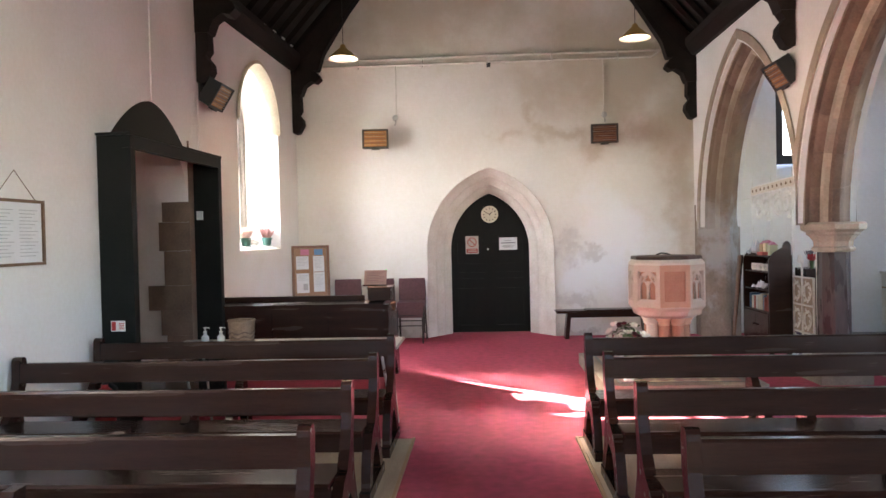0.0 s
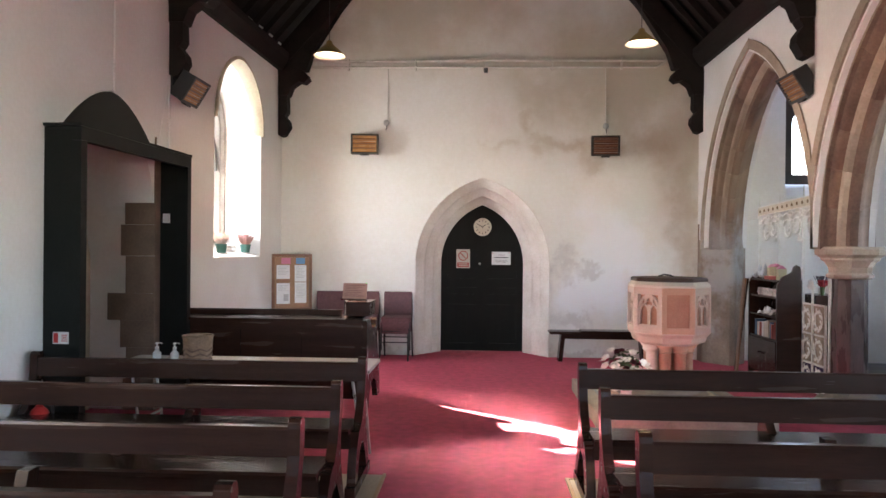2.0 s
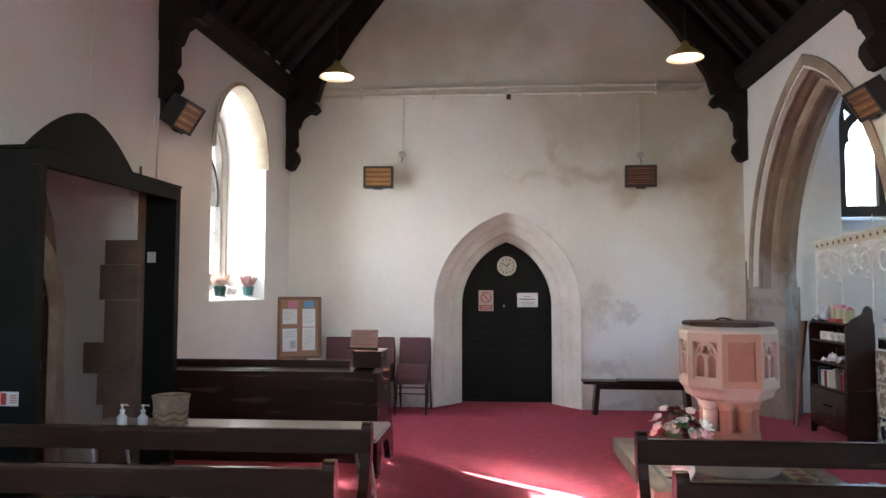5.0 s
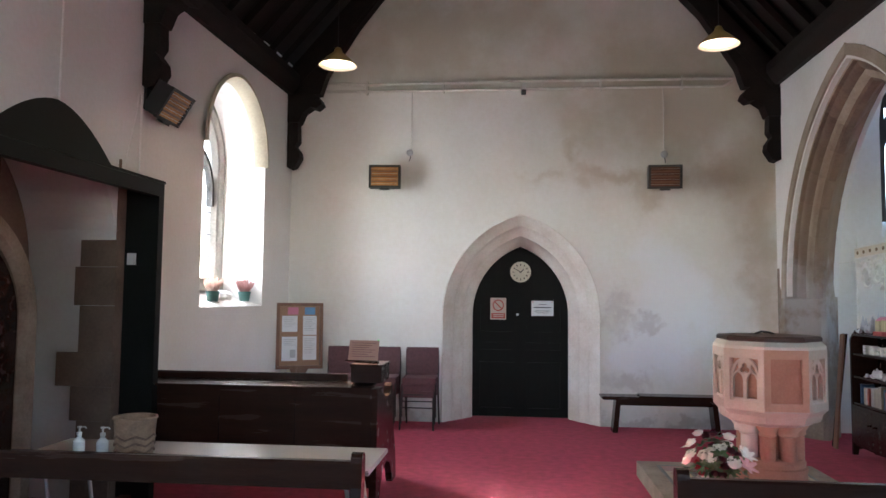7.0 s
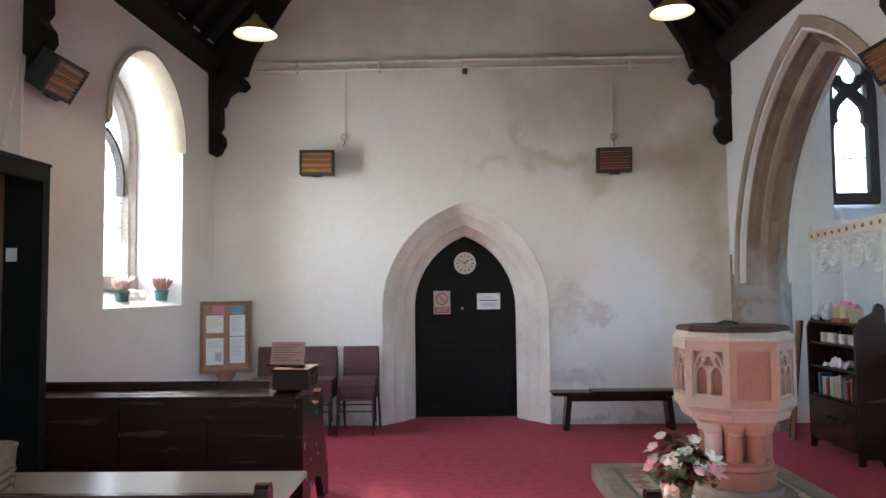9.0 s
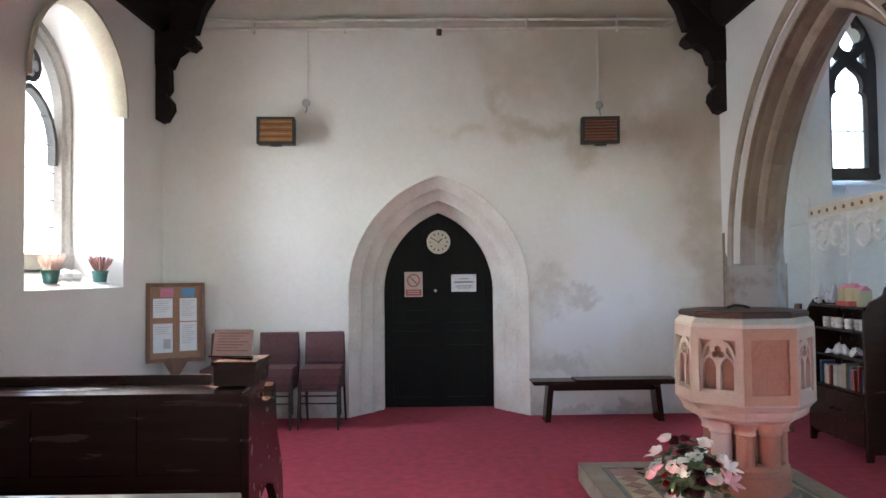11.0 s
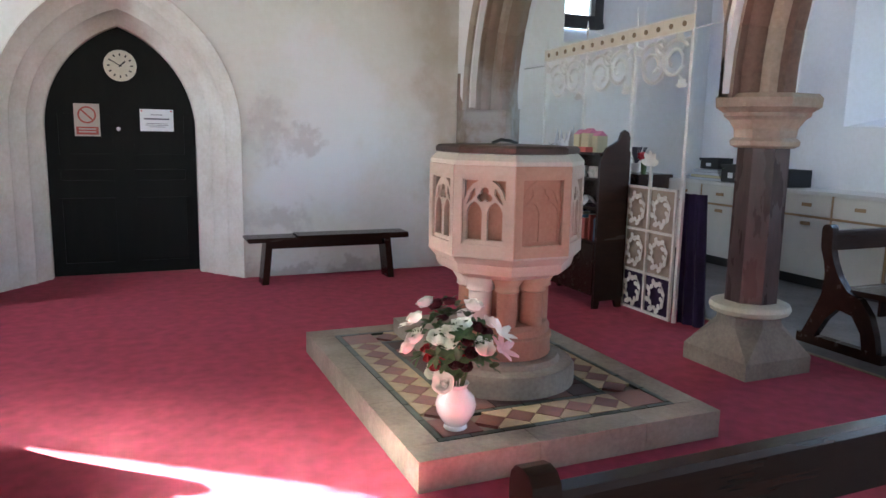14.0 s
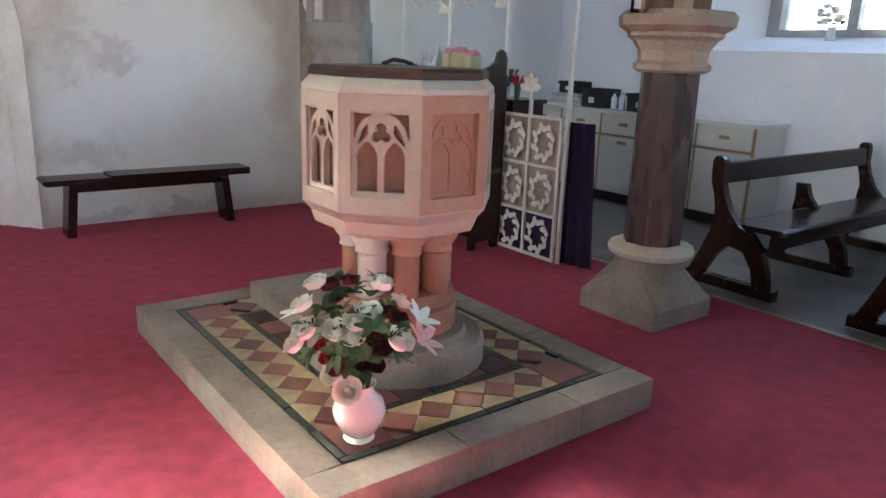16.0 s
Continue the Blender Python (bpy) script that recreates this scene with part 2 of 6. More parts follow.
def arch_sweep(uc, a, z0, spring, apex, profile, axis, bm=None, n=14):
    """Mouldings of an arch: profile is (inset, depth) pairs, swept foot to foot. axis: the depth's axis."""
    bm = bm or bmesh.new()
    rows = []
    for d, dep in profile:
        rows.append([bm.verts.new((u, dep, z) if axis == 'y' else (dep, u, z)) for u, z in arch_line(uc, a, z0, spring, apex, d, n)])
    for p, q in zip(rows, rows[1:]):
        for i in range(len(p) - 1):
            bm.faces.new((p[i], p[i + 1], q[i + 1], q[i]))
    return bm


def skin(bm, u0, u1, zlo, ztop, openings, dep, axis):
    """One face of a wall, with arched openings (uc, a, z0, spring, apex) left out. ztop: height of the top at u."""
    cuts = {u0, u1, 0.83} if u0 < 0.83 < u1 else {u0, u1}
    lines = []
    for o in openings:
        pts = arch_line(*o)
        line = sorted({(round(u, 5), round(z, 5)) for u, z in pts[1:-1]})
        lines.append(line)
        cuts |= {u for u, _ in line}
    us = sorted(cuts)

    def put(u, z):
        return bm.verts.new((u, dep, z) if axis == 'y' else (dep, u, z))

    def head(line, u):
        for (ua, za), (ub, zb) in zip(line, line[1:]):
            if ua - 1e-6 <= u <= ub + 1e-6:
                return za + (zb - za) * (u - ua) / max(1e-9, ub - ua)
        return None
    for ua, ub in zip(us, us[1:]):
        if ub - ua < 1e-5:
            continue
        mid, hole = (ua + ub) / 2, None
        for o, line in zip(openings, lines):
            if line[0][0] < mid < line[-1][0]:
                hole = (o, line)
        if hole is None:
            bm.faces.new((put(ua, zlo), put(ub, zlo), put(ub, ztop(ub)), put(ua, ztop(ua))))
        else:
            o, line = hole
            if o[2] > zlo + 1e-4:
                bm.faces.new((put(ua, zlo), put(ub, zlo), put(ub, o[2]), put(ua, o[2])))
            bm.faces.new((put(ua, head(line, ua)), put(ub, head(line, ub)), put(ub, ztop(ub)), put(ua, ztop(ua))))


def wall(name, axis, face, back, u0, u1, zlo, ztop, openings, material, label, m=None):
    """A wall between two planes. openings: (inner outline, outer outline); the reveals are drawn between them."""
    bm = bmesh.new()
    skin(bm, u0, u1, zlo, ztop, [o[0] for o in openings], face, axis)
    skin(bm, u0, u1, zlo, ztop, [o[1] for o in openings], back, axis)

    def put(u, dep, z):
        return bm.verts.new((u, dep, z) if axis == 'y' else (dep, u, z))
    for inner, outer in openings:
        A, B = arch_line(*inner), arch_line(*outer)
        va, vb = [put(u, face, z) for u, z in A], [put(u, back, z) for u, z in B]
        for i in range(len(A)):
            j = (i + 1) % len(A)
            if j == 0 and inner[2] <= zlo + 1e-4:
                continue
            bm.faces.new((va[i], va[j], vb[j], vb[i]))
    tops = sorted({u0, u1} | ({0.83} if u0 < 0.83 < u1 else set()))
    for a, b in zip(tops, tops[1:]):
        bm.faces.new((put(a, face, ztop(a)), put(b, face, ztop(b)), put(b, back, ztop(b)), put(a, back, ztop(a))))
    for u in (u0, u1):
        bm.faces.new((put(u, face, zlo), put(u, back, zlo), put(u, back, ztop(u)), put(u, face, ztop(u))))
    bmesh.ops.remove_doubles(bm, verts=bm.verts, dist=0.0005)
    ob = finish(name, bm, material, label=label, kind="structure", category="wall")
    if m is not None:
        ob.matrix_world = m
    return ob


# ---- the large structure ----
WY, NX, SX, AX = 10.66, -2.2, 7.15, 3.92          # west wall, north wall, aisle wall, arcade face
NM = Matrix.Translation((NX, WY, 0)) @ pose(0, 0, 0, 0, 0, -2.18) @ Matrix.Translation((-NX, -WY, 0))
EAST = -5.6
PLATE = 4.2


def gable(u):
    return 7.95 - abs(u - 0.83) * 1.13 if u < 4.5 else 5.6 - (u - 4.5) * 0.5


floor = finish("floor", box(-3.4, 7.3, EAST, 11.3, -0.12, -0.012), mat("worn_floor_stone", (0.23, 0.215, 0.20), (0.13, 0.12, 0.11), 3, 0.6, 0.25, 35), label="worn grey stone floor of the aisle", kind="structure", category="floor")
carpet = finish("carpet", box(-3.0, 4.85, 4.99, 11.24, -0.012, 0.0), M_carpet, label="crimson carpet laid wall to wall round the font", kind="structure", category="carpet")
aisle_carpet = finish("carpet_runner", box(0.13, 1.38, EAST, 4.99, -0.012, 0.0), M_carpet, label="crimson carpet runner between the pews", kind="structure", category="carpet")

DOOR = (0.80, 0.98, -0.1, 1.35, 2.62)
wall("wall_west", 'y', WY, 11.45, -3.4, 7.6, -0.1, gable,
     [(DOOR, (0.80, 0.63, -0.1, 1.41, 2.25)), ((5.68, 0.53, 2.35, 3.7, 4.80), (5.68, 0.30, 2.62, 3.9, 4.62))],
     M_wall_w, "white limewashed gable wall with brown damp stains and painted shade high up")
# beige staining, widened and darkened to paint in the shade of the upper gable
stains(M_wall_w, [(2.6, WY, 4.1, 2.3, 1.5), (3.6, WY, 2.9, 0.8, 1.2), (0.0, WY, 5.0, 2.4, 1.0)], (0.52, 0.455, 0.355), 1.4, 0.8, (0.2, 1.05))
stains(M_wall_w, [(1.9, WY, 3.06, 0.75, 0.20), (1.05, WY, 3.08, 0.5, 0.17), (2.6, WY, 2.92, 0.55, 0.26), (3.15, WY, 3.05, 0.45, 0.36), (3.78, WY, 1.9, 0.30, 2.3), (1.58, WY, 3.4, 0.2, 0.4)], (0.46, 0.36, 0.245), 2.2, 0.55, (0.25, 1.15), 1.2)
stains(M_wall_w, [(2.62, WY, 1.45, 0.72, 1.15), (2.2, WY, 0.9, 0.5, 0.7)], (0.80, 0.81, 0.83), 1.6, 0.8, (0.32, 0.80), 0.8)
stains(M_wall_w, [(1.98, WY, 1.35, 0.32, 0.55), (2.36, WY, 1.27, 0.35, 0.18), (2.1, WY, 0.55, 0.6, 0.25)], (0.47, 0.42, 0.40), 6.0, 0.48, (0.45, 1.0), 0.7)
stains(M_wall_w, [(2.4, WY, 0.0, 1.6, 0.2), (-0.9, WY, 0.0, 1.4, 0.18)], (0.42, 0.37, 0.32), 5.0, 0.5, (0.4, 0.9))
NWIN = (8.965, 0.785, 1.45, 3.1, 3.93)
# the opening at y 1.5 is unseen, added for a fill lamp
wall("wall_north", 'x', NX, NX - 0.75, EAST, 11.45, -0.1, lambda u: 4.6,
     [(NWIN, (9.15, 0.598, 1.66, 3.1, 3.86)), ((6.02, 0.78, -0.1, 1.75, 2.9), (6.02, 0.78, -0.1, 1.75, 2.9)), ((1.5, 0.75, 1.45, 3.1, 3.9), (1.5, 0.5, 1.6, 3.1, 3.7))],
     M_wall, "white limewashed plaster wall with a pointed window", NM)
ARCHES = [8.70, 5.40, 2.10, -1.20, -4.50]
PIERS = [7.05, 3.75, 0.45, -2.85]
A_OUT, SPRING, APEX = 1.68, 1.62, 3.96
wall("wall_arcade", 'x', AX, AX + 0.58, EAST, WY, SPRING, lambda u: 4.6,
     [((c, A_OUT - 0.035, SPRING, SPRING, APEX - 0.03), (c, A_OUT - 0.03, SPRING, SPRING, APEX - 0.02)) for c in ARCHES[:4]], M_wall, "white plastered arcade wall above pointed arches")
# only the opening at y 7.35 is known; the others are added for fill lamps
wall("wall_south", 'x', SX, SX + 0.55, EAST, 11.45, -0.1, lambda u: 4.25,
     [((7.35, 1.45, 1.5, 2.6, 3.6), (7.35, 1.0, 1.68, 2.6, 3.4)),
      ((1.9, 1.0, 1.5, 2.6, 3.5), (1.9, 0.95, 1.6, 2.6, 3.4)), ((-2.6, 1.0, 1.5, 2.6, 3.5), (-2.6, 0.95, 1.6, 2.6, 3.4))],
     M_wall, "white plastered aisle wall with a wide window")
# unseen end wall, its opening added for a fill lamp
wall("wall_east", 'y', EAST, EAST - 0.5, -3.4, 7.6, -0.1, gable, [((0.83, 1.6, 1.9, 3.6, 5.6), (0.83, 1.5, 2.0, 3.6, 5.5))], M_wall, "white plastered end wall")


# unseen wall added outside so no direct sun strikes the west window's reveal
finish("wall_tower", box(4.15, 4.6, 11.47, 14.5, -0.1, 7.5), M_stone, label="plain unseen wall added outside to keep sun off the aisle window", kind="structure", category="wall")


M_arch_pale = mat("pale_pink_sandstone", (0.44, 0.36, 0.285), (0.29, 0.23, 0.175), 3.5, 0.85, 0.35, 40, island=0.14)
M_arch_red = mat("dark_red_sandstone", (0.225, 0.145, 0.108), (0.13, 0.082, 0.062), 3.5, 0.85, 0.35, 40, island=0.16)
ORDERS = [(M_arch_pale, [(-0.11, -0.004), (-0.11, -0.02), (0.0, -0.022), (0.006, 0.045), (0.05, 0.06)]),
          (M_arch_red, [(0.05, 0.06), (0.06, 0.10), (0.085, 0.105), (0.105, 0.115), (0.12, 0.13), (0.135, 0.17)]),
          (M_arch_pale, [(0.135, 0.17), (0.16, 0.166), (0.19, 0.18), (0.21, 0.22)]),
          (M_arch_red, [(0.21, 0.22), (0.24, 0.24), (0.25, 0.31), (0.22, 0.35), (0.15, 0.40), (0.08, 0.46), (0.03, 0.52), (-0.02, 0.585)])]
STONES = 8


def voussoir(c, sd, k, profile):
    """One stone of an arch order on one side, its joints slightly sunk."""
    h = APEX - SPRING
    R = (A_OUT * A_OUT + h * h) / (2 * A_OUT)
    cu = A_OUT - R
    bm = bmesh.new()
    rows = []
    for s, sunk in ((0.0, 0.006), (0.025, 0.0), (0.5, 0.0), (0.975, 0.0), (1.0, 0.006)):
        row = []
        for d, dep in profile:
            r = R - d + sunk
            t = math.acos(max(-1.0, min(1.0, -cu / r))) * (k + s) / STONES
            y = c + sd * (cu + r * math.cos(t))
            y = max(c - 1.65, min(c + (1.65 if c != ARCHES[0] else 1.95), y))
            row.append(bm.verts.new((AX + dep, y, SPRING - (0.02 if k + s == 0 else 0.0) + r * math.sin(t))))
        rows.append(row)
    for p, q in zip(rows, rows[1:]):
        for i in range(len(profile) - 1):
            bm.faces.new((p[i], p[i + 1], q[i + 1], q[i]))
    return bm


for c in ARCHES[:4]:
    arch = tagged(thing("arch_moulding", "moulded pointed arch of banded pale and dark red sandstone", "arch"), kind="structure")
    for material, profile in ORDERS:
        for sd in (-1, 1):
            for k in range(STONES):
                part("voussoir", voussoir(c, sd, k, profile), material, arch, smooth=True)
def broached(top):
    """Chamfered respond whose edges run out in sloping stops under the mouldings."""
    low = [(AX - 0.003, 10.655), (AX, 10.44), (AX + 0.28, 10.13), (AX + 0.34, 10.13), (AX + 0.583, 10.40), (AX + 0.583, 10.655)]
    high = [(AX - 0.003, 10.655), (AX + 0.004, 10.50), (AX + 0.24, 10.27), (AX + 0.36, 10.25), (AX + 0.583, 10.43), (AX + 0.583, 10.655)]
    bm = bmesh.new()
    rings = [[bm.verts.new((x, y, z)) for x, y in pts] for pts, z in ((low, 0.0), (low, top - 0.04), (high, top + 0.34))]
    for p, q in zip(rings, rings[1:]):
        for i in range(6):
            bm.faces.new((p[i], p[(i + 1) % 6], q[(i + 1) % 6], q[i]))
    bm.faces.new(rings[0][::-1])
    bm.faces.new(rings[-1])
    return bm


respond = finish("trim_respond", broached(SPRING),
                 stains(mat("worn_brown_stone", (0.29, 0.225, 0.17), (0.18, 0.135, 0.10), 4, 0.8, 0.3, 30), [(4.2, 10.35, 1.35, 0.55, 0.75), (4.1, 10.4, 0.5, 0.3, 0.35)], (0.37, 0.36, 0.36), 4.0, 0.75, (0.35, 0.85)),
                 label="flaking grey painted stone respond", kind="structure", category="pier", bevel=0.01)

for m in (M_arch_pale, M_arch_red):
    stains(m, [(4.15, 10.35, 1.70, 0.5, 0.55)], (0.37, 0.36, 0.355), 4.0, 0.7, (0.35, 0.85))
    stains(m, [(4.2, 9.9, 2.6, 0.9, 1.4)], (0.20, 0.145, 0.095), 2.6, 0.6, (0.35, 0.9))
for y in PIERS:
    base = thing("stone_column", "octagonal dark red stone column with moulded capital and broad base", "column", pose(4.27, y, 0))
    ph = math.pi / 8
    s = 0.255
    bm = bmesh.new()
    sq = [(s, -0.42 * s), (s, 0.42 * s), (0.42 * s, s), (-0.42 * s, s), (-s, 0.42 * s), (-s, -0.42 * s), (-0.42 * s, -s), (0.42 * s, -s)]
    cor = [(s, -s), (s, s), (s, s), (-s, s), (-s, s), (-s, -s), (-s, -s), (s, -s)]
    r0 = [bm.verts.new((x * 1.0, yy * 1.0, 0.0)) for x, yy in cor]
    r1 = [bm.verts.new((x, yy, 0.10)) for x, yy in cor]
    r2 = [bm.verts.new((0.20 * math.cos(-ph + i * math.pi / 4), 0.20 * math.sin(-ph + i * math.pi / 4), 0.27)) for i in range(8)]
    r3 = [bm.verts.new((0.19 * math.cos(-ph + i * math.pi / 4), 0.19 * math.sin(-ph + i * math.pi / 4), 0.33)) for i in range(8)]
    for a, b in ((r0, r1), (r1, r2), (r2, r3)):
        for i in range(8):
            try:
                bm.faces.new((a[i], a[(i + 1) % 8], b[(i + 1) % 8], b[i]))
            except ValueError:
                pass
    bmesh.ops.remove_doubles(bm, verts=bm.verts, dist=0.0001)
    part("base", bm, M_plinth, base, "broad pale stone base")
    part("base_ring", lathe([(0.19, 0.33), (0.225, 0.345), (0.235, 0.37), (0.225, 0.395), (0.185, 0.41)], 32), M_cream_stone, base, "rounded stone ring", smooth=True)
    part("shaft", lathe([(0.157, 0.40), (0.152, 1.33)], 8, phase=ph), M_marble, base, "polished dark red octagonal shaft", bevel=0.012)
    part("capital", lathe([(0.17, 1.32), (0.20, 1.335), (0.205, 1.36), (0.18, 1.38), (0.185, 1.43), (0.22, 1.48), (0.25, 1.50), (0.25, 1.52), (0.30, 1.55), (0.305, 1.60), (0.28, 1.625)], 8, phase=ph), M_arch_pale, base, "moulded pale pink stone capital", bevel=0.006)

# pew floor
for x0, x1 in ((-3.0, 0.12), (1.39, 3.9)):
    deck = finish("floor_pew_platform", box(x0, x1, EAST, 4.97, -0.012, 0.012), M_deck, label="worn wooden boards under the pews", kind="structure", category="floor")

# roof
for side in (-1, 1):
    bm = bmesh.new()
    run = 3.9 if side < 0 else 3.5
    xe, ze = 0.83 + side * run, 7.95 - run * 1.13 + 0.1
    prism([(0.83, 8.05), (xe, ze), (xe, ze + 0.15), (0.83, 8.22)], EAST - 0.5, 11.5, 'y', bm)
    finish("ceiling_roof", bm, M_roof, label="dark boarded timber roof slope", kind="structure", category="ceiling")
finish("ceiling_aisle", prism([(4.4, 5.65), (7.75, 3.98), (7.75, 4.1), (4.4, 5.8)], EAST - 0.5, 11.5, 'y'), M_roof, label="dark boarded aisle roof", kind="structure", category="ceiling")

# rafters, trusses and wall plates
SL = 1.13
for side in (-1, 1):
    bm = bmesh.new()
    y = EAST + 0.2
    while y < 10.6:
        xe = 0.83 + side * 3.4
        prism([(0.83, 7.99), (xe, 7.99 - 3.4 * SL), (xe, 7.88 - 3.4 * SL), (0.83, 7.86)], y, y + 0.09, 'y', bm)
        y += 0.42
    finish("ceiling_rafters", bm, M_roof, label="dark stained rafters", kind="structure", category="ceiling")
plateN = finish("trim_wall_plate", prism([(NX, 4.17), (NX + 0.06, 4.17), (NX + 0.12, 4.25), (NX + 0.16, 4.32), (NX + 0.16, 4.42), (NX, 4.42)], EAST, WY, 'y'), M_roof, label="moulded dark timber wall plate", kind="structure", category="beam")
plateN.matrix_world = NM
finish("trim_wall_plate", prism([(AX, 4.19), (AX - 0.06, 4.19), (AX - 0.12, 4.27), (AX - 0.16, 4.34), (AX - 0.16, 4.44), (AX, 4.44)], EAST, WY, 'y'), M_roof, label="moulded dark timber wall plate", kind="structure", category="beam")


def truss(y, bracket_l, bracket_r, xl, xr):
    root = thing("roof_truss", "dark timber roof truss with wall posts and curved brackets", "roof truss", pose(0.83, y, 0))
    for side, low, xw in ((-1, bracket_l, xl), (1, bracket_r, xr)):
        w = abs(xw - 0.83)

        def p(u, z):
            return (side * u, z)
        bm = prism([p(0, 7.80), p(3.45, 7.80 - 3.45 * SL), p(3.45, 7.56 - 3.45 * SL), p(0, 7.5)], -0.09, 0.09, 'y')
        part("principal_rafter", bm, M_roof, root)
        # wall post with a knobbed foot
        bm = prism([p(w, 4.45), p(w - 0.15, 4.45), p(w - 0.15, 4.05), p(w - 0.13, low + 0.62), p(w - 0.14, low + 0.34), p(w - 0.10, low + 0.28), p(w - 0.16, low + 0.20), p(w - 0.17, low + 0.12),
                    p(w - 0.10, low), p(w - 0.04, low - 0.02), p(w, low)], -0.08, 0.08, 'y')
        part("wall_post", bm, M_roof, root)
        # hammer head with a scrolled end
        bm = prism([p(w, 4.16), p(w - 0.34, 4.16), p(w - 0.42, 4.11), p(w - 0.45, 4.04), p(w - 0.38, 3.98), p(w - 0.30, 4.00), p(w - 0.20, 3.93), p(w - 0.15, 3.80), p(w, 3.80)][::1], -0.10, 0.10, 'y')
        part("bracket_head", bm, M_roof, root, bevel=0.01)
        # arched brace up to the rafter
        bm = prism([p(w - 0.05, 4.15), p(w - 0.42, 4.17), p(w - 0.50, 4.42), p(w - 0.9, 5.05), p(w - 1.6, 5.95), p(w - 1.6, 6.2), p(w - 0.1, 4.5)], -0.08, 0.08, 'y')
        part("curved_brace", bm, M_roof, root)
    return root


truss(WY - 0.13, 3.22, 3.27, NX, AX)
truss(7.12, 3.28, 3.44, NX - 0.13, AX)
truss(3.75, 3.28, 3.44, NX - 0.26, AX)
truss(0.4, 3.28, 3.44, NX - 0.38, AX)

# west doorway: mouldings and doors
finish("door_surround", arch_sweep(0.80, 0.98, 0.0, 1.35, 2.62,
       [(-0.012, WY - 0.003), (-0.012, WY - 0.014), (0.0, WY - 0.015), (0.09, WY + 0.11), (0.12, WY + 0.12), (0.13, WY + 0.16), (0.20, WY + 0.25), (0.235, WY + 0.26), (0.245, WY + 0.31), (0.315, WY + 0.41), (0.345, WY + 0.43), (0.35, WY + 0.58)], 'y'),
       M_white_stone, smooth=True, label="limewashed moulded stone surround of a pointed doorway", kind="structure", category="doorway")
door = tagged(thing("door_west", "black-green double-leaf pointed wooden church door, closed", "door", pose(0.80, 11.2, 0)), kind="structure")
for side in (-1, 1):
    pts = [(u, z) for u, z in arch_line(0, 0.66, 0.005, 1.41, 2.28, n=14)]
    half = [(u, z) for u, z in pts if u * side > 0.004]
    half = [(-side * 0.001, z) for z in (0.005,)] + sorted(half, key=lambda p: (p[1], -abs(p[0]))) + [(-side * 0.001, 2.27)]
    leaf = part("door_leaf", prism(half, 0 if side < 0 else 0.004, 0.05, 'y'), M_door, door)
    for z0, z1 in ((0.10, 0.72), (0.86, 0.98), (1.10, 1.50)):
        fr = bmesh.new()
        a, b = sorted((side * 0.09, side * 0.55))
        for q in ((a, b, z0, z0 + 0.022), (a, b, z1 - 0.022, z1), (a, a + 0.022, z0, z1), (b - 0.022, b, z0, z1)):
            box(q[0], q[1], -0.014, 0.0, q[2], q[3], fr)
        part("panel_moulding", fr, M_door, leaf, bevel=0.004)

# ---- pews ----


def pew(x0, x1, y, top=0.83, label="dark varnished open-backed wooden pew"):
    root = thing("pew", label, "pew", pose(0, y, 0), "church pews")
    n = 2 if x1 - x0 < 1.9 else 3
    spots = [x0 + (x1 - x0 - 0.055) * i / (n - 1) for i in range(n)]
    for i, x in enumerate(spots):
        t = top
        end = [(0.036, t - 0.045), (0.031, t - 0.02), (0.017, t - 0.004), (-0.005, t), (-0.027, t - 0.004), (-0.041, t - 0.02), (-0.046, t - 0.045), (-0.05, t - 0.16), (-0.075, t - 0.24), (-0.12, 0.50), (-0.19, 0.42), (-0.29, 0.38), (-0.36, 0.30), (-0.41, 0.17), (-0.43, 0.07),
               (-0.33, 0.07), (-0.31, 0.17), (-0.24, 0.27), (-0.13, 0.29), (-0.05, 0.20), (0.02, 0.07), (0.12, 0.07), (0.06, 0.20), (-0.005, 0.36), (-0.02, 0.50), (0.0, t - 0.24), (0.03, t - 0.16)]
        if 0 < i < len(spots) - 1:
            end = [(yy - (0.012 if z > t - 0.3 else 0), z) for yy, z in end if z < t - 0.17]
        part("pew_end" if i in (0, len(spots) - 1) else "bracket", prism(end, x, x + 0.055, 'x'), M_pew, root, bevel=0.007)
        part("foot_rail", box(x - 0.005, x + 0.06, -0.47, 0.15, 0.01, 0.075), M_pew, root, bevel=0.01)
    xa, xb = x0 + 0.04, x1 - 0.04
    part("top_rail", prism([(-0.037, top - 0.052), (-0.03, top - 0.040), (0.005, top - 0.040), (0.014, top - 0.052), (0.008, top - 0.168), (-0.047, top - 0.168)], xa, xb, 'x'), M_pew, root, bevel=0.005)
    part("seat", prism([(-0.45, 0.40), (-0.46, 0.425), (-0.445, 0.437), (-0.10, 0.425), (-0.10, 0.395)], xa, xb, 'x'), M_pew, root, bevel=0.005)
    part("front_apron", box(xa, xb, -0.40, -0.38, 0.30, 0.398), M_pew, root)
    return root


for y in (2.28, 3.16, 4.06, 4.95):
    pew(-2.42 if y < 4.5 else -2.36, 0.0, y)
for y in (2.19, 3.05, 3.99, 4.84):
    pew(1.425, 3.8, y)
for y in (7.17, 6.12):
    pew(5.02, 7.05, y, label="dark varnished pew standing in the aisle")


# ---- windows: panes, tracery, backdrops of sky ----
M_lead = plain("lead_came", (0.10, 0.10, 0.10), 0.5, 0.4)
M_tracery = mat("dark_window_stone", (0.06, 0.052, 0.046), (0.035, 0.03, 0.027), 6, 0.8, 0.25, 50)


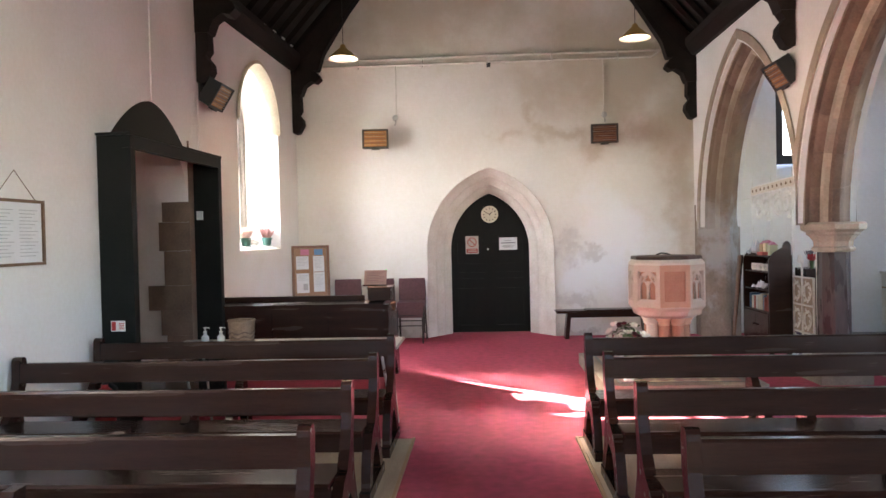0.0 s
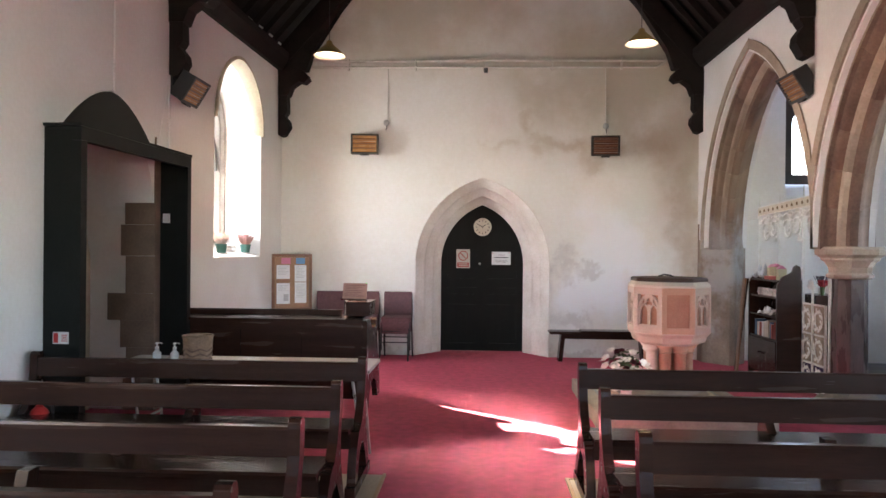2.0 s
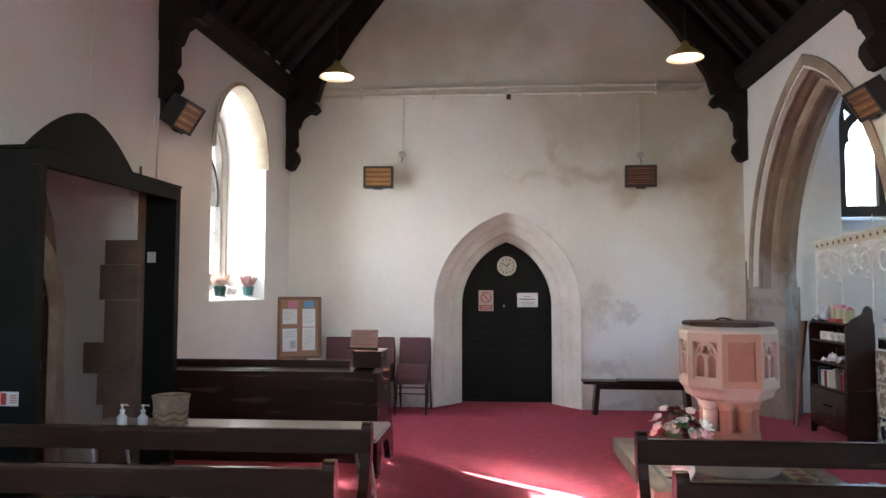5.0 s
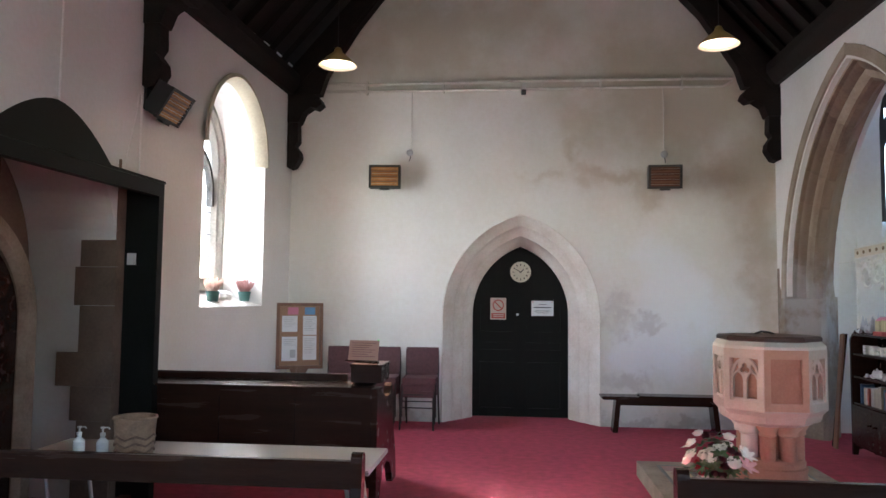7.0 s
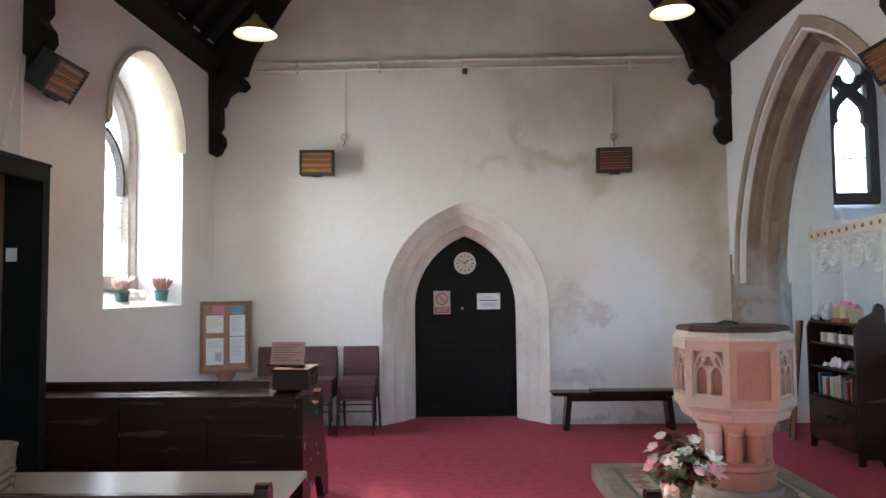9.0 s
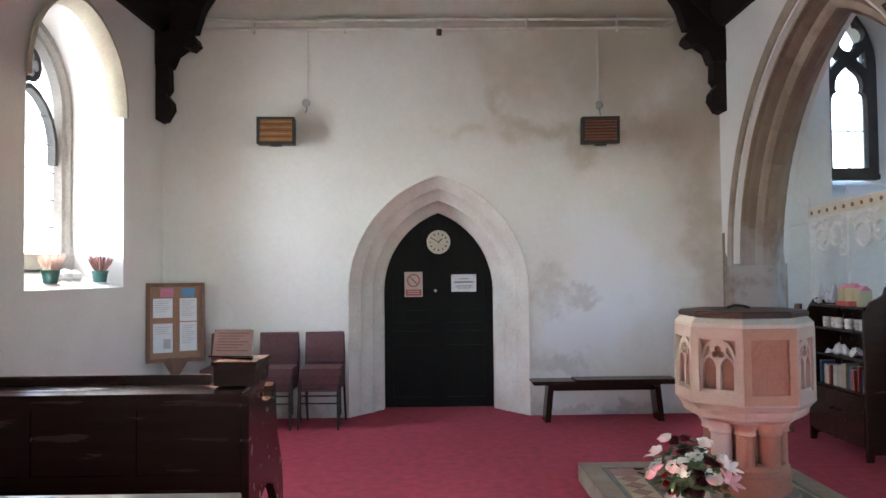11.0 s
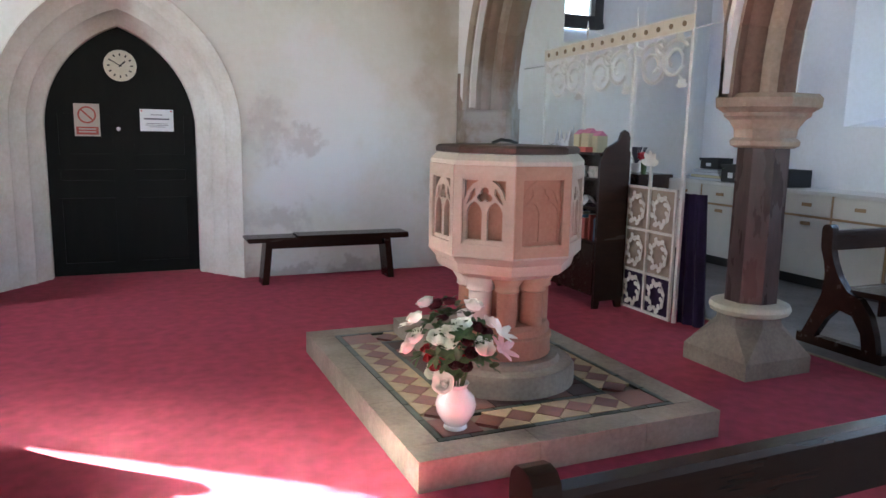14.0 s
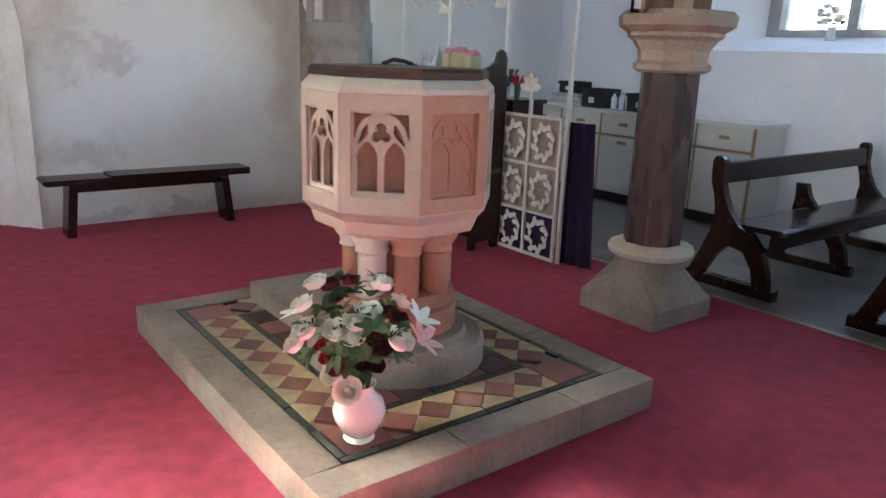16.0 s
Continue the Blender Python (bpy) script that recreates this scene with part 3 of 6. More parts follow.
def light_bars(root, axis, dep, ua, ub, za, zb, cols, rows, r=0.006, shade=False):
    """Leaded panes with cames between them."""
    for i in range(cols):
        for j in range(rows):
            u0, u1 = ua + (ub - ua) * i / cols, ua + (ub - ua) * (i + 1) / cols
            z0, z1 = za + (zb - za) * j / rows, za + (zb - za) * (j + 1) / rows
            if axis == 'y':
                bm = box(u0 + 0.002, u1 - 0.002, dep, dep + 0.004, z0 + 0.002, z1 - 0.002)
            else:
                bm = box(dep - 0.004, dep, u0 + 0.002, u1 - 0.002, z0 + 0.002, z1 - 0.002)
            p = part("pane", bm, M_glass, root)
            p.visible_shadow = shade
    for j in range(1, rows):
        z = za + (zb - za) * j / rows
        a, b = ((ua, dep, z), (ub, dep, z)) if axis == 'y' else ((dep, ua, z), (dep, ub, z))
        part("came", tube([a, b], r, 6), M_lead, root)
    for i in range(1, cols):
        u = ua + (ub - ua) * i / cols
        a, b = ((u, dep, za), (u, dep, zb)) if axis == 'y' else ((dep, u, za), (dep, u, zb))
        part("came", tube([a, b], r * 0.7, 6), M_lead, root)


# window in the aisle's west wall: cusped light below a quatrefoil
ww = tagged(thing("window_west", "narrow dark-framed pointed window with leaded glass and a quatrefoil", "window"), kind="structure")
YF = 11.18
WC = 5.675
part("window_sill", box(5.36, 6.0, YF - 0.03, YF + 0.1, 2.60, 2.66), M_tracery, ww)


def foil(cx, cz, dist, r, lobes, n=9):
    """Outline of a foiled opening: round lobes set about a centre."""
    pts = []
    for k in range(lobes):
        for i in range(n):
            p = (i / (n - 1) - 0.5) * 2 * math.pi / lobes * 0.998
            rad = dist * math.cos(p) + math.sqrt(r * r - (dist * math.sin(p)) ** 2)
            t = 2 * math.pi * k / lobes + p
            pts.append((cx + rad * math.sin(t), cz + rad * math.cos(t)))
    return pts


half = [(0.215, 2.74), (0.215, 3.50), (0.208, 3.57), (0.185, 3.62), (0.150, 3.64), (0.166, 3.69), (0.162, 3.76), (0.135, 3.83), (0.085, 3.89)]
light = [(WC + u, z) for u, z in half] + [(WC, 3.965)] + [(WC - u, z) for u, z in half[::-1]]
gaps = [[(WC + sd * 0.212, 4.15), (WC + sd * 0.212, 3.91), (WC + sd * 0.105, 4.035)] for sd in (-1, 1)]
part("tracery", plate(arch_line(WC, 0.33, 2.60, 3.92, 4.68), [light, foil(WC, 4.33, 0.105, 0.10, 4)] + gaps, YF, YF + 0.09), M_tracery, ww, "dark stone tracery with a cusped light and quatrefoil", bevel=0.008)


def cusp_ring(cx, cz, r, lobes, y0, y1, rr, rot=0.0):
    """A foiled ring of stone: a filled outline with lobed hole."""
    bm = bmesh.new()
    n = lobes * 10
    hole = []
    for i in range(n):
        t = 2 * math.pi * i / n + rot
        k = abs(math.cos(lobes * (t - rot) / 2))
        rad = r * (0.52 + 0.48 * k ** 0.55)
        hole.append((cx + rad * math.sin(t), cz + rad * math.cos(t)))
    outer = [(cx + rr * math.sin(2 * math.pi * i / n + rot), cz + rr * math.cos(2 * math.pi * i / n + rot)) for i in range(n)]
    vs = [[bm.verts.new((x, y, z)) for x, z in ring] for ring, y in ((outer, y0), (hole, y0), (hole, y1), (outer, y1))]
    for a, b in zip(vs, vs[1:]):
        for i in range(n):
            bm.faces.new((a[i], a[(i + 1) % n], b[(i + 1) % n], b[i]))
    return bm


light_bars(ww, 'y', YF + 0.05, 5.44, 5.91, 2.72, 3.64, 2, 2, 0.009, True)
for z0, z1 in ((3.642, 3.99), (3.994, 4.56)):
    p = part("pane", box(5.44, 5.91, YF + 0.05, YF + 0.054, z0, z1), M_glass, ww)

# north window: frame set deep in the splayed reveal
nw = tagged(thing("window_north", "tall pointed window with leaded glass in a splayed white reveal", "window", NM), kind="structure")
XF = NX - 0.50
part("window_frame", arch_sweep(9.15, 0.655, 1.66, 3.1, 3.90, [(-0.02, XF - 0.14), (-0.02, XF), (0.10, XF), (0.13, XF - 0.03), (0.17, XF - 0.04), (0.215, XF - 0.10), (0.215, XF - 0.14)], 'x'), M_grey_stone, nw, "grey stone window frame")
part("light_head", arch_sweep(9.15, 0.43, 2.6, 2.75, 3.28, [(0.0, XF - 0.13), (0.0, XF - 0.05), (0.045, XF - 0.05), (0.045, XF - 0.13)], 'x', n=8), M_tracery, nw)
qf = part("quatrefoil", cusp_ring(9.15, 3.45, 0.115, 4, 0.05, 0.13, 0.16), M_tracery, nw, "dark stone quatrefoil")
qf.matrix_basis = Matrix.Translation((XF, 9.15, 0)) @ pose(0, 0, 0, 0, 0, 90) @ Matrix.Translation((-9.15, 0, 0))
part("window_sill", box(XF - 0.14, XF + 0.02, 8.5, 9.8, 1.62, 1.76), M_grey_stone, nw)
light_bars(nw, 'x', XF - 0.09, 8.72, 9.58, 1.76, 3.30, 4, 6)
hood = arch_sweep(8.965, 0.785, 3.08, 3.1, 3.93, [(0.0, NX - 0.0), (-0.03, NX + 0.02), (-0.03, NX + 0.035), (0.012, NX + 0.04), (0.02, NX + 0.02), (0.05, NX - 0.02), (0.055, NX - 0.12), (0.0, NX - 0.13)], 'x')
hd = finish("trim_window_arch", hood, M_cream_stone, smooth=True, label="dressed cream stone rear arch of the window", kind="structure", category="arch")
hd.matrix_world = NM

# aisle window on the south wall
sw = tagged(thing("window_south", "wide stone-framed aisle window with obscured panes", "window"), kind="structure")
XS = SX + 0.42
part("window_frame", arch_sweep(7.35, 1.03, 1.6, 2.6, 3.42, [(-0.06, XS + 0.1), (-0.06, XS), (0.06, XS), (0.09, XS + 0.05), (0.09, XS + 0.1)], 'x'), M_grey_stone, sw, "grey stone window frame")
for y in (7.35 - 0.33, 7.35 + 0.33):
    part("mullion", box(XS, XS + 0.09, y - 0.045, y + 0.045, 1.68, 3.3), M_grey_stone, sw, bevel=0.01)
part("window_sill", box(XS - 0.01, XS + 0.1, 6.3, 8.4, 1.60, 1.70), M_grey_stone, sw)
light_bars(sw, 'x', XS + 0.06, 6.36, 8.34, 1.7, 3.3, 6, 4)

# ---- font, plinth and tiles ----
FX, FY = 2.58, 7.06
font = thing("font", "octagonal pink sandstone font with carved tracery panels on clustered shafts", "font", pose(FX, FY, 0))
ph = math.pi / 8
AP = 0.358
CR = AP / math.cos(ph)
part("rim", lathe([(CR - 0.012, 1.225), (CR - 0.004, 1.232), (CR - 0.004, 1.25), (CR - 0.035, 1.282), (0.2, 1.284)], 8, phase=ph), M_font_pale, font, "pale chamfered stone rim")
# redder copies of the font stone: carpet bounce and recess shade put into colour
M_font_reddened = mat("red_sandstone", (0.42, 0.235, 0.15), (0.33, 0.17, 0.11), 5, 0.88, 0.25, 60)
M_font_tinted = mat("orange_pink_sandstone", (0.50, 0.335, 0.225), (0.41, 0.26, 0.17), 4, 0.88, 0.25, 60)
part("bowl_core", lathe([(CR - 0.05, 0.80), (CR - 0.05, 1.228)], 8, phase=ph), M_font_reddened, font, "sunk panel stone reddened for bounce light")
part("bowl_base", lathe([(0.27, 0.685), (0.29, 0.70), (0.335, 0.715), (0.345, 0.735), (CR - 0.035, 0.765), (CR, 0.802), (CR, 0.812)], 8, phase=ph), M_font, font, "moulded underside of the bowl")
M_oak = mat("dark_oak_lid", (0.070, 0.036, 0.026), (0.035, 0.018, 0.013), 6, 0.5, 0.2, 50)
lid = part("lid", lathe([(CR - 0.05, 1.282), (CR - 0.03, 1.285), (CR - 0.028, 1.308), (CR - 0.045, 1.32), (0.12, 1.326)], 8, phase=ph), M_oak, font, "dark oak font cover")
part("lid_handle", tube([(-0.10, -0.02, 1.328), (-0.05, -0.02, 1.345), (0.0, -0.02, 1.34), (0.04, -0.02, 1.328)], 0.008), M_black, lid)


def lancet(c, a, z0, spring, apex):
    return arch_line(c, a, z0, spring, apex, 0.0, 6)


FW = CR * math.sin(ph)
PW, PZ0, PZ1 = 0.104, 0.865, 1.168
FACE_OUT, FACE_IN = -AP, -(CR - 0.05) * math.cos(ph) + 0.004
HZ = 1.005


def panel_frame():
    """One face of the bowl round its sunk panel, flat in x and z, outward -y."""
    return plate([(-FW, 0.808), (FW, 0.808), (FW, 1.230), (-FW, 1.230)], [[(-PW, PZ0), (PW, PZ0), (PW, PZ1), (-PW, PZ1)]], FACE_OUT, FACE_IN)


def tracery(worn):
    """Twin lancets under crossing ribs and a three-lobed opening, set back from the face."""
    y0 = FACE_OUT + (0.016 if worn else 0.012)
    holes = [lancet(c, 0.038, PZ0 + 0.02, HZ, HZ + 0.060) for c in (-0.05, 0.05)]
    holes.append(foil(0.0, HZ + 0.087, 0.020, 0.0195, 3, 7))
    for sd in (-1, 1):
        holes.append([(sd * 0.088, HZ + 0.045), (sd * 0.070, HZ + 0.098), (sd * 0.050, HZ + 0.122), (sd * 0.044, HZ + 0.09), (sd * 0.060, HZ + 0.07)])
        holes.append([(sd * 0.099, HZ + 0.065), (sd * 0.099, PZ1 - 0.006), (sd * 0.030, PZ1 - 0.006), (sd * 0.060, PZ1 - 0.024), (sd * 0.084, PZ1 - 0.055)])
    return plate([(-PW, PZ0), (PW, PZ0), (PW, PZ1), (-PW, PZ1)], holes, y0, y0 + (0.006 if worn else 0.026))


def set_face(ob, i):
    ob.matrix_basis = Matrix.Rotation(i * math.pi / 4, 4, 'Z')


# this face is coloured orange for the light bounced off the carpet
set_face(part("panel_frame", panel_frame(), M_font_tinted, font, "weathered stone face tinted orange-pink for bounce light", bevel=0.003), 0)
set_face(part("tracery", tracery(True), M_font_reddened, font, "worn shallow twin lancet carving"), 0)
part("panel_back", box(-PW, PW, FACE_OUT + 0.020, FACE_IN, PZ0, PZ1), M_font_reddened, font)
frame_one = part("panel_frame", panel_frame(), M_font, font, bevel=0.003)
tracery_one = part("tracery", tracery(False), M_font, font, "carved twin lancet tracery", bevel=0.004)
set_face(frame_one, 1)
set_face(tracery_one, 1)
for i in range(2, 8):
    for first, label in ((frame_one, ""), (tracery_one, "carved twin lancet tracery")):
        ob = new(first.name.split(".")[0], first.data)
        ob.parent = font
        set_face(tagged(ob, label), i)
# stem, shafts and upper base share the reddened copy; front-left shaft stays pale
core = part("stem", lathe([(0.135, 0.42), (0.135, 0.69)], 16), M_font_reddened, font, smooth=True)
for i in range(8):
    t = math.pi / 8 + i * math.pi / 4
    r = 0.058 if i % 2 == 0 else 0.05
    x, y = 0.18 * math.cos(t), 0.18 * math.sin(t)
    part("shaft", lathe([(r, 0.44), (r, 0.615)], 16, cx=x, cy=y), M_font_pale if i == 4 else M_font_reddened, font, smooth=True)
    part("shaft_capital", lathe([(r, 0.612), (r + 0.012, 0.62), (r + 0.008, 0.635), (r + 0.012, 0.65), (r + 0.03, 0.675), (r + 0.03, 0.69)], 16, cx=x, cy=y), M_font_pale if i in (3, 4) else M_font_tinted, font, smooth=True)
part("upper_base", lathe([(0.245, 0.27), (0.25, 0.29), (0.245, 0.345), (0.252, 0.36), (0.252, 0.38), (0.235, 0.39), (0.24, 0.42), (0.225, 0.445), (0.12, 0.455)], 32), M_font_reddened, font, smooth=True)
part("drum", lathe([(0.375, 0.127), (0.375, 0.215), (0.36, 0.235), (0.30, 0.245), (0.285, 0.27), (0.24, 0.28)], 40), M_plinth, font, "round grey stone drum", smooth=True)

PX0, PX1, PY0, PY1, PZ = 1.81, 3.31, 6.265, 8.20, 0.13
plinth = thing("font_plinth", "low stone step round the font with a border of patterned tiles", "plinth", pose(0, 0, 0))
part("step_core", box(PX0 + 0.02, PX1 - 0.02, PY0 + 0.02, PY1 - 0.02, 0.0, 0.118), M_plinth, plinth)
B = 0.145


def slab(x0, x1, y0, y1):
    part("kerb_stone", box(x0 + 0.0015, x1 - 0.0015, y0 + 0.0015, y1 - 0.0015, 0.001, PZ), M_plinth, plinth, bevel=0.007)


for a, b in ((0, 0.36), (0.36, 0.72), (0.72, 1.0)):
    slab(PX0 + a * 1.5, PX0 + b * 1.5, PY0, PY0 + B)
for a, b in ((0, 0.5), (0.5, 1.0)):
    slab(PX0 + a * 1.5, PX0 + b * 1.5, PY1 - B, PY1)
L = PY1 - PY0 - 2 * B
for a, b in ((0, 0.3), (0.3, 0.62), (0.62, 1.0)):
    slab(PX0, PX0 + B, PY0 + B + a * L, PY0 + B + b * L)
    slab(PX1 - B, PX1, PY0 + B + a * L, PY0 + B + b * L)
slab_step = part("standing_stone", box(2.32, 2.92, 7.38, 8.01, 0.126, 0.225), M_plinth, plinth, "grey standing stone behind the font", bevel=0.008)

M_tred = mat("red_clay_tile", (0.235, 0.08, 0.058), (0.15, 0.052, 0.042), 14, 0.34, 0.12, 90, island=0.25)
M_tyel = mat("buff_clay_tile", (0.47, 0.36, 0.19), (0.33, 0.25, 0.14), 14, 0.34, 0.12, 90, island=0.18)
M_tgrn = mat("dark_green_glazed_tile", (0.030, 0.055, 0.035), (0.018, 0.03, 0.022), 10, 0.3, 0.08, 90, island=0.2)
M_tdark = mat("purple_brown_tile", (0.085, 0.035, 0.035), (0.05, 0.022, 0.024), 10, 0.45, 0.1, 90, island=0.25)
TX0, TX1, TY0, TY1 = PX0 + B, PX1 - B, PY0 + B, PY1 - B

# ---- vase of flowers on the plinth ----
M_cer = mat("cream_glazed_ceramic", (0.80, 0.80, 0.75), (0.76, 0.76, 0.70), 8, 0.22, 0.02, 80, coat=0.4)
VX, VY = 2.075, 6.515
vase = thing("flower_vase", "cream ceramic jug with white, pink and red silk flowers", "vase", pose(VX, VY, PZ + 0.004))
part("jug", lathe([(0.048, 0.0), (0.052, 0.006), (0.046, 0.02), (0.062, 0.04), (0.082, 0.075), (0.088, 0.105), (0.078, 0.14), (0.052, 0.165), (0.045, 0.18), (0.056, 0.20), (0.05, 0.20), (0.038, 0.18)], 28), M_cer, vase, "round cream jug", smooth=True)
M_fw = mat("white_petals", (0.90, 0.91, 0.82), (0.84, 0.85, 0.72), 20, 0.7, 0.1, 120)
M_fp = mat("pink_petals", (0.75, 0.48, 0.45), (0.62, 0.36, 0.36), 20, 0.7, 0.1, 120)
M_fr = mat("bright_red_petals", (0.45, 0.01, 0.02), (0.28, 0.006, 0.012), 20, 0.6, 0.1, 120)
M_fd = mat("dark_crimson_petals", (0.09, 0.006, 0.012), (0.045, 0.004, 0.008), 20, 0.7, 0.1, 120)
M_leaf = mat("flower_leaves", (0.10, 0.17, 0.06), (0.04, 0.08, 0.028), 15, 0.5, 0.1, 100)
rnd = random.Random(5)


def petal(bm, origin, out, up, length, width, cup):
    """A curved petal of six quads."""
    side = out.cross(up).normalized()
    rows = []
    for i in range(4):
        s = i / 3
        w = width * math.sin(math.pi * (0.18 + 0.70 * s))
        c = origin + out * length * s + up * (cup * length * s * s)
        rows.append([bm.verts.new(c + side * w * k + up * (0.25 * w * abs(k))) for k in (-1, 0, 1)])
    for a, b in zip(rows, rows[1:]):
        for k in range(2):
            bm.faces.new((a[k], a[k + 1], b[k + 1], b[k]))


def rose(r, layers=4):
    """A full bloom: petals in tightening rings, the outer ones curling back at the lip."""
    bm = lathe([(0.05 * r, -0.45 * r), (0.30 * r, -0.3 * r), (0.26 * r, 0.25 * r), (0.10 * r, 0.52 * r)], 8)
    for lay in range(layers):
        f = lay / (layers - 1)
        n, rad, lip = 3 + lay, r * (0.30 + 0.62 * f), r * (0.60 - 0.24 * f)
        for i in range(n):
            a0 = 2 * math.pi * i / n + lay * 0.9 + rnd.uniform(-0.2, 0.2)
            w = math.pi / n * 1.3
            tall = rnd.uniform(0.88, 1.1)
            grid = []
            for p, (out, up) in enumerate(((0.30, -0.45), (0.80, -0.15), (0.92, 0.55), (0.98 + 0.14 * f, 1.0 - 0.06 * f))):
                row = []
                for q in (-1, -0.5, 0, 0.5, 1):
                    ang = a0 + q * w * (0.55, 1.0, 1.0, 0.8)[p]
                    z = -0.45 * r + (lip + 0.45 * r) * (up + 0.45) / 1.45 * tall - (0.10 * r * q * q if p == 3 else 0)
                    k = rad * out * (1.0 - 0.06 * q * q) * (1 + rnd.uniform(-0.04, 0.04))
                    row.append(bm.verts.new((k * math.cos(ang), k * math.sin(ang), z)))
                grid.append(row)
            for p in range(3):
                for q in range(4):
                    bm.faces.new((grid[p][q], grid[p][q + 1], grid[p + 1][q + 1], grid[p + 1][q]))
    return bm


def lily(r):
    bm = bmesh.new()
    for i in range(6):
        a = 2 * math.pi * i / 6
        out = Vector((math.cos(a) * 0.75, math.sin(a) * 0.75, 0.66))
        up = Vector((math.cos(a) * 0.66, math.sin(a) * 0.66, -0.75))
        petal(bm, Vector((0, 0, -0.4 * r)), out, up, r * 1.35, r * 0.34, 0.35)
    return bm


def leaf_spray(r):
    bm = bmesh.new()
    for i in range(7):
        a = rnd.uniform(0, 6.28)
        out = Vector((math.cos(a) * 0.8, math.sin(a) * 0.8, rnd.uniform(0.1, 0.8))).normalized()
        up = Vector((0, 0, 1))
        petal(bm, Vector((0, 0, 0)), out, up, r * rnd.uniform(0.9, 1.6), r * 0.27, -0.2)
    return bm


def bloom(name, bm, m, x, y, z, label):
    """Sets a flower head so that it looks out from the middle of the bunch."""
    ob = part(name, bm, m, vase, label, smooth=True)
    d = Vector((x, y, (z - 0.16) * 0.9)).normalized()
    ob.matrix_basis = Matrix.Translation((x, y, z)) @ d.to_track_quat('Z', 'Y').to_matrix().to_4x4()


# right, towards the viewer, up, kind
ax, ay = Vector((0.80, -0.60, 0)), Vector((-0.60, -0.80, 0))
HEADS = [(-0.055, 0.10, 0.27, 'w', .05), (-0.015, 0.14, 0.235, 'w', .05), (-0.05, 0.10, 0.41, 'w', .05), (-0.01, 0.11, 0.395, 'w', .052), (0.03, 0.07, 0.46, 'w', .048), (0.12, 0.10, 0.385, 'w', .05),
         (-0.14, 0.08, 0.40, 'w', .05), (-0.17, 0.07, 0.35, 'w', .046), (-0.12, 0.02, 0.53, 'w', .044), (0.06, 0.01, 0.53, 'w', .046), (-0.19, 0.03, 0.45, 'l', .045), (0.19, 0.04, 0.44, 'l', .05), (0.20, 0.06, 0.38, 'p', .055),
         (-0.15, 0.05, 0.47, 'w', .042), (0.0, 0.10, 0.44, 'w', .045), (-0.08, 0.13, 0.33, 'r', .030), (-0.05, 0.15, 0.305, 'r', .032), (-0.10, 0.11, 0.36, 'r', .026), (0.06, 0.12, 0.335, 'r', .024), (-0.02, 0.14, 0.345, 'r', .022),
         (-0.08, 0.02, 0.53, 'd', .036), (-0.03, 0.02, 0.54, 'd', .036), (0.09, 0.05, 0.45, 'd', .038), (0.12, 0.03, 0.43, 'd', .036), (0.06, 0.09, 0.40, 'd', .036), (0.02, 0.12, 0.31, 'd', .036), (0.06, 0.11, 0.30, 'd', .034), (-0.10, -0.03, 0.50, 'd', .034),
         (0.08, 0.12, 0.36, 'd', .034), (0.0, -0.12, 0.45, 'w', .045), (-0.09, -0.12, 0.43, 'd', .04), (0.11, -0.1, 0.43, 'w', .045)]
for a, b, z, k, r in HEADS:
    p = ax * a + ay * b
    nm, bm, m, lab = {'w': ("rose", None, M_fw, "cream white silk rose"), 'r': ("berry_rose", None, M_fr, "bright red silk flower"), 'd': ("dark_rose", None, M_fd, "dark crimson silk flower"),
                      'l': ("lily", None, M_fw, "white silk lily"), 'p': ("lily", None, M_fp, "pink silk lily")}[k]
    bloom(nm, lily(r) if k in 'lp' else rose(r * (0.92 if k == 'w' else 0.85)), m, p.x * (1.12 if k == 'w' else 1.05), p.y * (1.12 if k == 'w' else 1.05), z + 0.012, lab)
for i in range(56):
    a = rnd.uniform(0, 6.28)
    rr = rnd.uniform(0.05, 0.16)
    z = rnd.uniform(0.25, 0.52)
    bloom("leaf_spray", leaf_spray(0.045), M_leaf, rr * math.cos(a), rr * math.sin(a), z, "green leaves")
for i in range(14):
    a = 2 * math.pi * i / 14
    stems = bmesh.new()
    tube([(0.02 * math.cos(a), 0.02 * math.sin(a), 0.15), (0.05 * math.cos(a), 0.05 * math.sin(a), 0.27), (0.10 * math.cos(a), 0.10 * math.sin(a), 0.42)], 0.004, 5, stems)
    part("stem", stems, M_leaf, vase)

# ---- porch lobby on the north wall ----
lobby = thing("door_lobby", "dark green painted wooden draught lobby round a pointed doorway", "door lobby", NM)
for y in (5.13, 6.88):
    part("side_panel", box(-2.2, -1.925, y, y + 0.05, 0.0, 2.44), M_green, lobby, bevel=0.004)
for y in (5.12, 6.87):
    part("post", box(-1.98, -1.91, y, y + 0.075, 0.0, 2.338), M_green, lobby, bevel=0.006)
part("lintel", box(-1.98, -1.91, 5.12, 6.945, 2.34, 2.442), M_green, lobby, bevel=0.006)
part("top_board", box(-2.2, -1.905, 5.11, 6.955, 2.444, 2.465), M_green, lobby)
part("tympanum", prism([(6.02 + 0.76 * i / 12, 2.42 + 0.46 * (1 - abs(i / 12) ** 1.75)) for i in range(-12, 13)], -2.21, -2.185, 'x'), M_green, lobby, "dark green arched board over the lintel")
